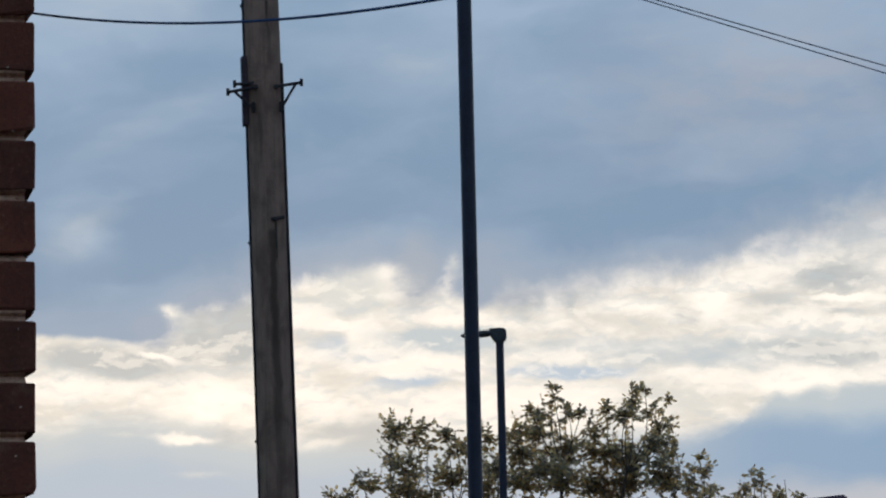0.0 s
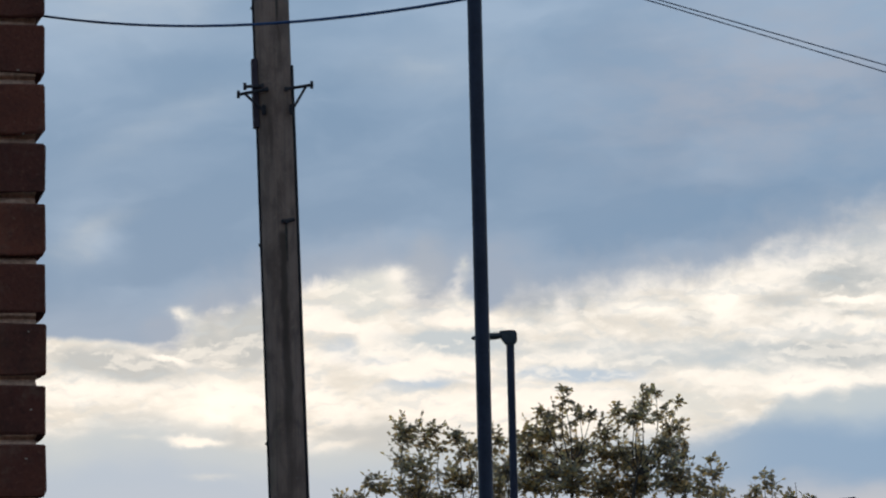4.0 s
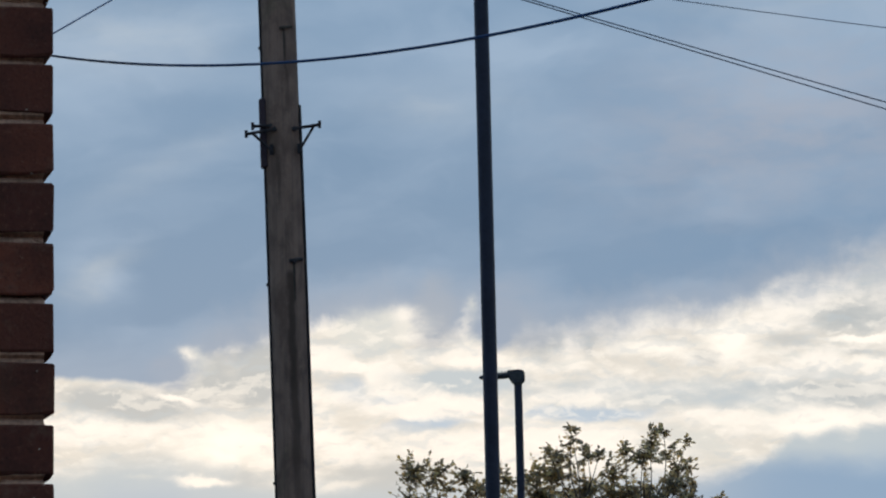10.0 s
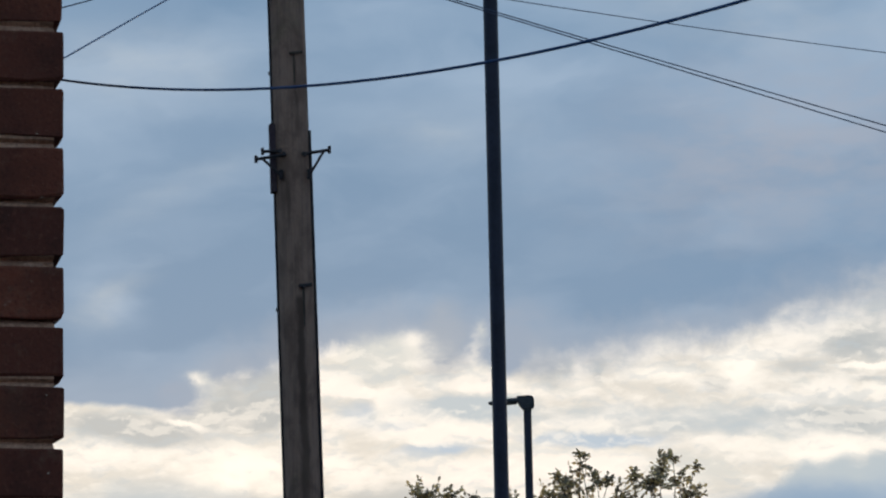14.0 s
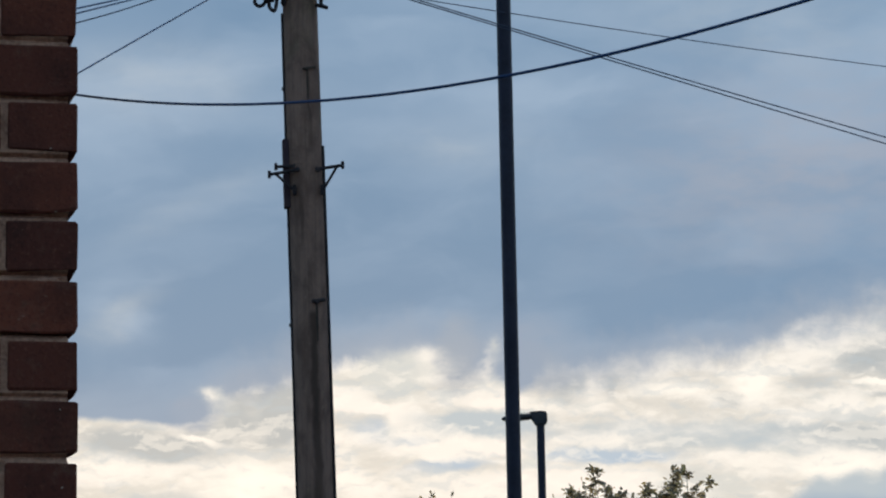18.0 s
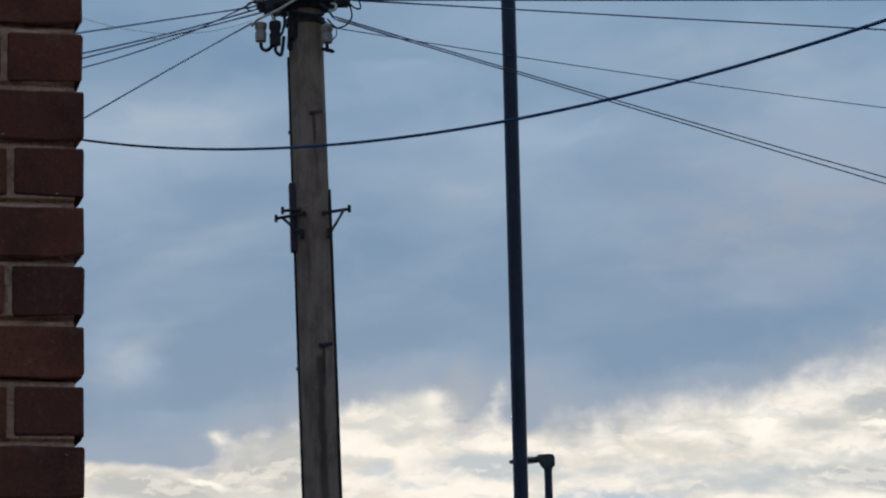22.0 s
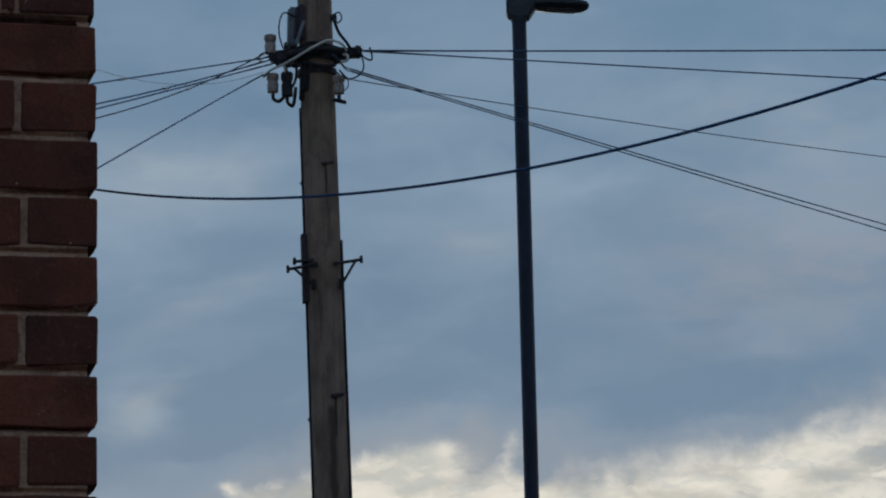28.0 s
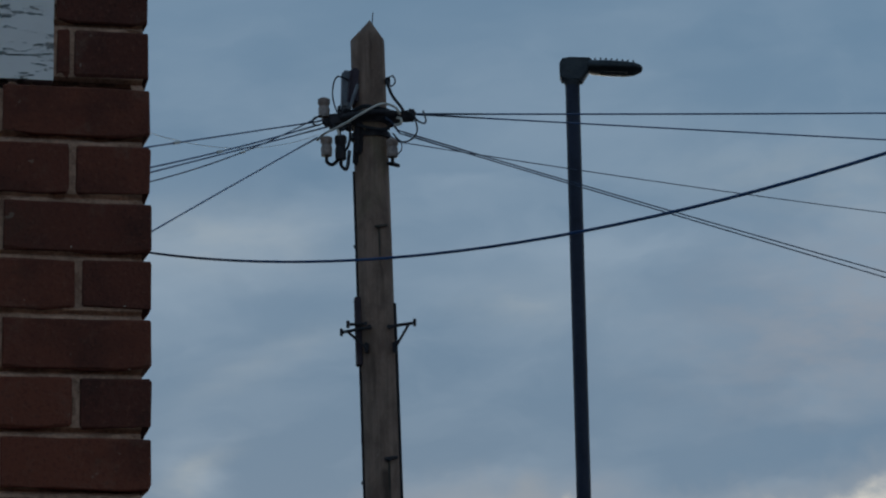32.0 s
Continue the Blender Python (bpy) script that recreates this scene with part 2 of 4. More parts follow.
EAST_LOW = [  # azimuth, height, half width, rise, drop, slope, firmness, amount, tone
    (4.31, 6.51, 3.38, 0.29, 0.29, -0.03, 2, 0.6, 7), (7.37, 6.40, 2.05, 0.29, 0.29, -0.03, 2, 0.55, 2),
    (4.76, 6.07, 0.67, 0.12, 0.10, -0.03, 1.5, 0.5, 1), (6.25, 5.89, 0.92, 0.25, 0.23, -0.03, 1.5, 0.95, 0),
    (1.41, 6.49, 0.27, 0.10, 0.09, -0.03, 2, 0.75, 1), (1.88, 6.48, 0.23, 0.08, 0.09, -0.03, 2, 0.6, 1),
    (2.32, 6.51, 0.33, 0.09, 0.11, -0.03, 2, 0.8, 1), (2.15, 6.23, 1.28, 0.14, 0.16, -0.03, 2.5, 0.8, 3),
    (2.08, 5.72, 1.21, 0.33, 0.31, -0.03, 2.5, 0.9, 1), (3.88, 5.64, 0.92, 0.31, 0.31, -0.03, 1.5, 0.5, 5),
]
FRINGE = [  # azimuth, height, half width, rise, drop, slope, firmness, amount, tone
    (-0.55, 7.88, 0.41, 0.61, 0.45, -0.03, 2, 0.8, 6), (-0.43, 8.35, 0.41, 0.41, 0.41, -0.03, 1.5, 0.5, 6),
    (0.60, 8.33, 1.02, 0.51, 0.41, -0.03, 1.5, 0.45, 9), (0.60, 7.93, 0.47, 0.61, 0.51, -0.03, 2.5, 1.0, 9),
    (-5.34, 7.06, 0.39, 0.31, 0.27, -0.03, 2, 0.6, 9), (1.25, 7.62, 0.31, 0.41, 0.20, -0.03, 1.5, 0.5, 6),
]
FRINGE_WISPS = [  # azimuth, height, half width, rise, drop, slope, firmness, amount, tone
    (-1.49, 8.10, 0.56, 0.14, 0.27, -0.03, 1, 0.55, 5), (-1.07, 8.13, 0.23, 0.12, 0.29, -0.03, 1, 0.6, 1),
    (0.02, 7.90, 0.09, 0.25, 0.31, -0.03, 1, 0.6, 1), (0.15, 8.19, 0.10, 0.20, 0.23, -0.03, 1, 0.5, 5),
    (-4.87, 7.35, 0.27, 0.16, 0.23, -0.38, 1.5, 0.55, 5), (-5.01, 7.43, 0.12, 0.10, 0.12, -0.43, 1, 0.5, 1),
]
SHEET = [  # azimuth, height, half width, rise, drop, slope, firmness, amount, tone
    (-6.81, 8.76, 0.43, 0.27, 0.33, 0.27, 1, 0.18, 5), (-6.61, 8.99, 0.72, 0.23, 0.23, 0.47, 1, 0.1, 5),
    (-5.33, 10.89, 1.33, 0.31, 0.31, 0.42, 1, 0.07, 5), (-0.72, 11.87, 0.82, 0.23, 0.23, -0.03, 1, 0.05, 5),
    (5.12, 13.90, 2.46, 0.72, 0.72, -0.13, 1, 0.1, 5), (-6.07, 13.13, 1.74, 0.61, 0.61, -0.03, 1, 0.13, 5),
    (-0.21, 11.87, 1.23, 0.46, 0.46, -0.03, 1, 0.07, 5), (6.06, 11.27, 3.38, 1.74, 1.54, 0.07, 1, 0.4, 10),
]
tuft = fbm(wt, combine(wt, calc(wt, "MULTIPLY", az, 0.55), calc(wt, "MULTIPLY", el, 1.3), 44.0), 1.7, 6, 0.55)
thick = smooth(wt, tuft, 0.32, 0.68, 0.7, 1.65)


def clouds_over(colour, rows):
    """Lays clouds over a colour, one after the other; each has a rise above and a drop below its middle."""
    for a0, e0, w, rise, drop, slope, firm, amount, tone in rows:
        dx = calc(wt, "SUBTRACT", azf, a0)
        dy = calc(wt, "MULTIPLY_ADD", dx, -slope, calc(wt, "SUBTRACT", elf, e0))
        dy = calc(wt, "MAXIMUM", calc(wt, "DIVIDE", dy, rise), calc(wt, "DIVIDE", dy, -drop))
        dx = calc(wt, "DIVIDE", dx, w)
        d2 = calc(wt, "ADD", calc(wt, "MULTIPLY", dx, dx), calc(wt, "MULTIPLY", dy, dy))
        cover_here = calc(wt, "POWER", 2.718, calc(wt, "MULTIPLY", calc(wt, "POWER", d2, firm), -1.0))
        cover_here = calc(wt, "MINIMUM", calc(wt, "MULTIPLY", calc(wt, "MULTIPLY", cover_here, amount), thick), 1.0)
        colour = blend(wt, cover_here, colour, TONES[tone])
    return colour


streak = fbm(wt, combine(wt, calc(wt, "MULTIPLY", az, 0.22), calc(wt, "MULTIPLY", elw, 1.5), 5.5), 1.0, 4, 0.45, 0.0)
band_colour = blend(wt, smooth(wt, calc(wt, "MULTIPLY_ADD", streak, 0.5, calc(wt, "MULTIPLY", tuft, 0.5)), 0.43, 0.60, 0.0, 1.0), TONES[1], TONES[4])
fine_tuft = fbm(wt, combine(wt, calc(wt, "MULTIPLY", azf, 0.6), calc(wt, "MULTIPLY", elf, 1.5), 71.0), 3.2, 5, 0.55)
band_colour = blend(wt, smooth(wt, fine_tuft, 0.47, 0.72, 0.0, 0.7), band_colour, TONES[5])
for rows in (WEST, MIDDLE, MIDDLE_LOW, EAST, EAST_UPPER, EAST_LOW):
    band_colour = clouds_over(band_colour, rows)
# a second bank low over the horizon, heaped in the east
low_edge = profile(wt, azf, -12, 12, [(-10.98, 5.42), (-7.17, 5.26), (-6.34, 5.46), (-5.52, 5.49), (-4.63, 5.25), (-3.11, 5.01), (-0.83, 5.12), (1.21, 4.97), (3.28, 5.05), (4.30, 4.98), (4.93, 5.09), (5.36, 5.24), (5.70, 5.51), (5.96, 5.71), (6.22, 5.65), (6.66, 5.77), (7.00, 5.65), (7.38, 5.79), (8.17, 5.81), (11.50, 5.73)], 4, 8)
low_lift = calc(wt, "ADD", calc(wt, "SUBTRACT", low_edge, el), calc(wt, "MULTIPLY", calc(wt, "SUBTRACT", tuft, 0.5), 0.35))
eastward = smooth(wt, az, 4.2, 6.0)
low_bank = smooth(wt, calc(wt, "DIVIDE", low_lift, calc(wt, "MULTIPLY_ADD", eastward, -0.18, 0.36)), -1.0, 0.8)
bank_colour = blend(wt, smooth(wt, low_lift, 0.1, 1.0), (0.475, 0.555, 0.62), (0.355, 0.475, 0.62))
bank_colour = blend(wt, calc(wt, "MULTIPLY", smooth(wt, elw, 5.50, 4.80), smooth(wt, az, 1.2, 6.2, 0.0, 0.95)), bank_colour, (0.205, 0.352, 0.54))
bank_colour = blend(wt, calc(wt, "MULTIPLY", smooth(wt, elw, 4.45, 3.75), smooth(wt, az, 2.0, 7.5, 0.2, 0.9)), bank_colour, (0.47, 0.51, 0.585))
# bright rims on the upper edges of the heaps, dull undersides
def heaps(lift_by):
    y = calc(wt, "ADD", elf, lift_by)
    return fbm(wt, combine(wt, calc(wt, "MULTIPLY", azf, 0.7), calc(wt, "MULTIPLY", y, 1.5), 12.0), 1.15, 5, 0.52)


rim = calc(wt, "SUBTRACT", heaps(0.0), heaps(0.11))
band_colour = blend(wt, smooth(wt, rim, 0.018, 0.10, 0.0, 0.38), band_colour, TONES[0])
band_colour = blend(wt, smooth(wt, rim, -0.018, -0.10, 0.0, 0.34), band_colour, TONES[7])
lower = clouds_over(blend(wt, low_bank, band_colour, bank_colour), WEST_LOW)
cloud_colour = clouds_over(blend(wt, sheet, lower, sheet_colour), FRINGE + FRINGE_WISPS)
cloud_colour = clouds_over(cloud_colour, SHEET)
clear = node(wt, "ShaderNodeTexSky", sky_type="NISHITA")
clear.sun_disc, clear.sun_elevation, clear.sun_rotation = False, radians(SUN_HEIGHT), radians(SUN_TURN)
open_sky, clouds = node(wt, "ShaderNodeBackground"), node(wt, "ShaderNodeBackground")
link(wt, clear.outputs[0], open_sky.inputs[0])
open_sky.inputs[1].default_value = 0.08
link(wt, cloud_colour, clouds.inputs[0])
cover = node(wt, "ShaderNodeMixShader")
cover.inputs[0].default_value = 0.96
link(wt, open_sky.outputs[0], cover.inputs[1]), link(wt, clouds.outputs[0], cover.inputs[2])
world_out = node(wt, "ShaderNodeOutputWorld")
link(wt, cover.outputs[0], world_out.inputs[0])

sun = new("sun", bpy.data.lights.new("sun", "SUN"))
sun.data.energy, sun.data.angle, sun.data.color = 0.8, radians(12), (1.0, 0.88, 0.72)
sun.matrix_world = look((0, 0, 0), (-math.sin(radians(SUN_TURN)) * 1, -math.cos(radians(SUN_TURN)), -math.tan(radians(SUN_HEIGHT))))
sun.location = (-6, 60, 40)


# ---- materials ----
def surface(name):
    m = bpy.data.materials.new(name)
    m.use_nodes = True
    t = m.node_tree
    return m, t, t.nodes["Principled BSDF"]


def bump(t, bsdf, height, strength, distance):
    n = node(t, "ShaderNodeBump")
    n.inputs["Strength"].default_value, n.inputs["Distance"].default_value = strength, distance
    feed(t, n.inputs["Height"], height)
    link(t, n.outputs[0], bsdf.inputs["Normal"])


def place(t):
    return node(t, "ShaderNodeTexCoord").outputs["Object"]


def brick_material(per_piece):
    m, t, b = surface("red_brown_brick" if per_piece else "red_brown_brick_run")
    p = place(t)
    rnd = node(t, "ShaderNodeObjectInfo").outputs["Random"] if per_piece else node(t, "ShaderNodeNewGeometry").outputs["Random Per Island"]
    shifted = node(t, "ShaderNodeVectorMath", operation="ADD")
    link(t, p, shifted.inputs[0]), link(t, combine(t, calc(t, "MULTIPLY", rnd, 40.0), calc(t, "MULTIPLY", rnd, 17.0), 0.0), shifted.inputs[1])
    p = shifted.outputs[0]
    coarse, fine = fbm(t, p, 9, 5, 0.6), fbm(t, p, 140, 4, 0.65)
    body = blend(t, rnd, (0.106, 0.034, 0.023), (0.205, 0.060, 0.034))
    body = blend(t, smooth(t, coarse, 0.42, 0.7, 0.0, 0.6), body, (0.052, 0.022, 0.017))
    body = blend(t, calc(t, "MULTIPLY", smooth(t, fine, 0.54, 0.74), 0.55), body, (0.225, 0.086, 0.055))
    pits = smooth(t, fbm(t, p, 210, 3, 0.6), 0.46, 0.34)
    body = blend(t, calc(t, "MULTIPLY", pits, 0.32), body, (0.030, 0.014, 0.012))
    specks = smooth(t, fbm(t, p, 95, 2, 0.4), 0.765, 0.785)
    body = blend(t, calc(t, "MULTIPLY", specks, 0.75), body, (0.52, 0.42, 0.33))
    flecks = smooth(t, fbm(t, p, 44, 4, 0.55, 0.6), 0.695, 0.745)
    body = blend(t, calc(t, "MULTIPLY", flecks, 0.5), body, (0.40, 0.29, 0.22))
    lime = smooth(t, fbm(t, p, 13, 7, 0.72), 0.54, 0.74)
    body = blend(t, calc(t, "MULTIPLY", lime, 0.45), body, (0.21, 0.125, 0.09))
    moss = smooth(t, fbm(t, p, 6, 6, 0.65, 0.4), 0.56, 0.72)
    body = blend(t, calc(t, "MULTIPLY", moss, 0.45), body, (0.080, 0.046, 0.030))
    link(t, body, b.inputs["Base Color"])
    b.inputs["Roughness"].default_value = 0.92
    b.inputs["Specular IOR Level"].default_value = 0.25
    bump(t, b, calc(t, "ADD", calc(t, "MULTIPLY", coarse, 0.7), calc(t, "MULTIPLY", fine, 0.6)), 0.8, 0.005)
    return m


def mottled(name, dark, light, scale, fine_scale, rough=0.9, relief=0.4, depth=0.003, metal=0.0, stretch=(1, 1, 1), spec=0.3):
    m, t, b = surface(name)
    mp = node(t, "ShaderNodeMapping")
    link(t, place(t), mp.inputs["Vector"])
    mp.inputs["Scale"].default_value = stretch
    p = mp.outputs[0]
    coarse, fine = fbm(t, p, scale, 5, 0.6), fbm(t, p, fine_scale, 4, 0.6)
    mix = calc(t, "ADD", calc(t, "MULTIPLY", coarse, 0.6), calc(t, "MULTIPLY", fine, 0.4))
    link(t, blend(t, smooth(t, mix, 0.36, 0.64), dark, light), b.inputs["Base Color"])
    link(t, calc(t, "MULTIPLY_ADD", fine, 0.2, rough - 0.1), b.inputs["Roughness"])
    b.inputs["Metallic"].default_value = metal
    b.inputs["Specular IOR Level"].default_value = spec
    bump(t, b, mix, relief, depth)
    return m


def pole_wood():
    """Grey old timber: blotched, faintly grained, tinged with algae, with dark runs below its steps and a dark streak
    below its ridge.
    """
    m, t, b = surface("weathered_pole_wood")
    p = place(t)
    xyz = node(t, "ShaderNodeSeparateXYZ")
    link(t, p, xyz.inputs[0])
    px, py, pz = xyz.outputs
    mp, mg = node(t, "ShaderNodeMapping"), node(t, "ShaderNodeMapping")
    link(t, p, mp.inputs["Vector"]), link(t, p, mg.inputs["Vector"])
    mp.inputs["Scale"].default_value, mg.inputs["Scale"].default_value = (1.6, 1.6, 0.8), (5.0, 5.0, 0.16)
    blotch, grain, speck = fbm(t, mp.outputs[0], 5.5, 6, 0.6, 0.3), fbm(t, mg.outputs[0], 11, 4, 0.55), fbm(t, p, 55, 4, 0.6)
    col = blend(t, smooth(t, blotch, 0.34, 0.66), (0.184, 0.120, 0.092), (0.318, 0.214, 0.164))
    col = blend(t, smooth(t, grain, 0.42, 0.72, 0.0, 0.42), col, (0.120, 0.086, 0.066))
    col = blend(t, smooth(t, fbm(t, mp.outputs[0], 3.1, 5, 0.55, 0.5), 0.52, 0.74, 0.0, 0.40), col, (0.200, 0.172, 0.104))
    col = blend(t, smooth(t, speck, 0.58, 0.75, 0.0, 0.35), col, (0.40, 0.31, 0.25))
    round_x = calc(t, "MULTIPLY_ADD", pz, 0.0215, px)
    angle = calc(t, "DEGREES", calc(t, "ARCTAN2", round_x, calc(t, "MULTIPLY", py, -1.0)))
    sway = calc(t, "MULTIPLY", calc(t, "SUBTRACT", fbm(t, mp.outputs[0], 6.0, 4, 0.6), 0.5), 34.0)
    for turn, half, top, run, amount in ((13, 20, 4.44, 1.9, 0.80), (22, 7, 5.83, 0.5, 0.55), (-14, 9, 5.12, 0.45, 0.4), (10, 6, 7.05, 0.55, 0.45)):
        off = calc(t, "ABSOLUTE", calc(t, "SUBTRACT", calc(t, "ADD", angle, sway), turn))
        down = calc(t, "SUBTRACT", top, pz)
        dark_run = calc(t, "MULTIPLY", smooth(t, off, half, half * 0.25), calc(t, "MULTIPLY", smooth(t, down, 0.0, 0.05), smooth(t, down, run, run * 0.3)))
        col = blend(t, calc(t, "MULTIPLY", dark_run, amount), col, (0.070, 0.048, 0.038))
    link(t, col, b.inputs["Base Color"])
    b.inputs["Roughness"].default_value, b.inputs["Specular IOR Level"].default_value = 0.92, 0.25
    bump(t, b, calc(t, "ADD", calc(t, "MULTIPLY", grain, 0.7), calc(t, "MULTIPLY", speck, 0.3)), 0.45, 0.005)
    return m


BRICK, BRICK_RUN = brick_material(True), brick_material(False)
MORTAR = mottled("grey_lime_mortar", (0.270, 0.145, 0.093), (0.575, 0.335, 0.224), 22, 170, 0.95, 0.8, 0.006)
POLE_WOOD = pole_wood()
STAIN = mottled("dark_rust_stain", (0.055, 0.042, 0.034), (0.10, 0.08, 0.064), 18, 60, 0.9)
DARK_STEEL = mottled("dark_galvanised_steel", (0.022, 0.020, 0.024), (0.055, 0.048, 0.052), 14, 90, 0.6, 0.3, 0.002, metal=0.4)
PURPLE_STRIP = mottled("dull_purple_brown_plastic", (0.040, 0.026, 0.036), (0.065, 0.045, 0.055), 9, 70, 0.65, 0.2, 0.002)
GREY_BOX = mottled("grey_weathered_plastic", (0.13, 0.14, 0.16), (0.22, 0.23, 0.25), 9, 70, 0.6, 0.2, 0.001)
CERAMIC = mottled("dirty_cream_porcelain", (0.19, 0.135, 0.115), (0.40, 0.31, 0.265), 11, 50, 0.45, 0.1, 0.001, spec=0.5)
CERAMIC_DARK = mottled("brown_glazed_porcelain", (0.012, 0.010, 0.012), (0.026, 0.020, 0.022), 11, 50, 0.5, 0.1, 0.001, spec=0.25)
BLACK_CABLE = mottled("black_cable_sheath", (0.018, 0.050, 0.140), (0.036, 0.084, 0.205), 3, 12, 0.45, 0.1, 0.001, spec=0.5)
DARK_SHEATH = mottled("old_black_sheath", (0.014, 0.013, 0.016), (0.026, 0.024, 0.028), 6, 40, 0.7, 0.1, 0.001)
PALE_CABLE = mottled("pale_cable_sheath", (0.52, 0.47, 0.41), (0.70, 0.65, 0.58), 6, 40, 0.6, 0.1, 0.001)
NAVY_CABLE = mottled("navy_service_cable_sheath", (0.028, 0.074, 0.185), (0.046, 0.106, 0.250), 1.2, 5, 0.6, 0.05, 0.001, spec=0.2)
GREY_CABLE = mottled("grey_cable_sheath", (0.040, 0.058, 0.100), (0.068, 0.092, 0.150), 3, 12, 0.55, 0.1, 0.001)
LAMP_PAINT = mottled("dark_blue_grey_column_paint", (0.008, 0.012, 0.029), (0.017, 0.024, 0.050), 4, 60, 0.46, 0.15, 0.001, spec=0.3)
LAMP_SHELL = mottled("dark_grey_cast_aluminium", (0.028, 0.034, 0.040), (0.055, 0.062, 0.070), 8, 80, 0.5, 0.2, 0.001, metal=0.2)
LENS = mottled("smoked_lamp_lens", (0.05, 0.04, 0.045), (0.09, 0.07, 0.07), 10, 60, 0.2, 0.05, 0.001, spec=0.6)
BARK = mottled("grey_brown_bark", (0.045, 0.034, 0.026), (0.11, 0.085, 0.065), 6, 40, 0.95, 0.8, 0.01, stretch=(2, 2, 0.5))
ROOF_EDGE = mottled("dark_purple_roof_edge", (0.085, 0.052, 0.080), (0.13, 0.082, 0.115), 2, 20, 0.8)
RENDER_WALL = mottled("dull_rendered_wall", (0.26, 0.24, 0.22), (0.36, 0.34, 0.31), 1.5, 30, 0.9)
GROUND = mottled("dark_tarmac", (0.040, 0.040, 0.042), (0.065, 0.064, 0.062), 0.35, 30, 0.95, 0.5, 0.01)


def flaking_paint():
    m, t, b = surface("flaking_white_paint")
    mp = node(t, "ShaderNodeMapping")
    link(t, place(t), mp.inputs["Vector"])
    mp.inputs["Scale"].default_value = (0.8, 0.8, 4.2)
    crack = fbm(t, mp.outputs[0], 16, 7, 0.72, 0.9)
    grain = fbm(t, mp.outputs[0], 70, 5, 0.6)
    bare = smooth(t, calc(t, "ADD", calc(t, "MULTIPLY", crack, 0.8), calc(t, "MULTIPLY", grain, 0.2)), 0.560, 0.600)
    wood = blend(t, grain, (0.15, 0.142, 0.135), (0.36, 0.335, 0.31))
    paint = blend(t, fbm(t, place(t), 25, 5, 0.6), (0.82, 0.73, 0.67), (0.95, 0.87, 0.82))
    link(t, blend(t, bare, paint, wood), b.inputs["Base Color"])
    b.inputs["Roughness"].default_value = 0.75
    bump(t, b, calc(t, "SUBTRACT", 1.0, bare), 0.8, 0.003)
    return m


def leaf_material(name, dark, light, warm, share):
    m, t, b = surface(name)
    rnd = node(t, "ShaderNodeNewGeometry").outputs["Random Per Island"]
    shade = fbm(t, place(t), 1.6, 3, 0.5)
    col = blend(t, rnd, dark, light)
    col = blend(t, calc(t, "MULTIPLY", smooth(t, calc(t, "ADD", calc(t, "MULTIPLY", rnd, 0.5), calc(t, "MULTIPLY", shade, 0.5)), share, share + 0.12), 0.8), col, warm)
    link(t, col, b.inputs["Base Color"])
    b.inputs["Roughness"].default_value = 0.6
    thin = node(t, "ShaderNodeBsdfTranslucent")
    link(t, blend(t, 1.0, col, (1.9, 1.8, 1.5, 1.0), "MULTIPLY"), thin.inputs[0])
    mix = node(t, "ShaderNodeMixShader")
    mix.inputs[0].default_value = 0.68
    link(t, b.outputs[0], mix.inputs[1]), link(t, thin.outputs[0], mix.inputs[2])
    link(t, mix.outputs[0], t.nodes["Material Output"].inputs[0])
    return m


WHITE_BOARD = flaking_paint()
LEAVES = leaf_material("olive_green_leaves", (0.160, 0.142, 0.120), (0.345, 0.298, 0.205), (0.47, 0.345, 0.165), 0.49)


# ---- mesh helpers ----
def thing(name, base, label, category, group="", kind=""):
    ob = new(name)
    ob.location = base
    ob.empty_display_size = 0.2
    return tagged(ob, label, category, group, kind)


def origin(ob):
    p = Vector((0, 0, 0))
    while ob is not None:
        p += ob.location
        ob = ob.parent
    return p


def mesh_of(name, bm, material, smooth_faces=True):
    bmesh.ops.recalc_face_normals(bm, faces=bm.faces)
    me = bpy.data.meshes.new(name)
    bm.to_mesh(me)
    bm.free()
    me.materials.append(material)
    if smooth_faces:
        me.polygons.foreach_set("use_smooth", [True] * len(me.polygons))
        me.set_sharp_from_angle(angle=radians(38))
    return me


def part(name, bm, material, parent, label=""):
    """A bmesh in world coordinates becomes one mesh under a thing or a part."""
    me = mesh_of(name, bm, material)
    me.transform(Matrix.Translation(-origin(parent)))
    ob = new(name, me)
    ob.parent = parent
    return tagged(ob, label)


def solo(name, bm, material, base, label, category, group="", kind=""):
    me = mesh_of(name, bm, material)
    me.transform(Matrix.Translation(-Vector(base)))
    ob = new(name, me)
    ob.location = base
    return tagged(ob, label, category, group, kind)


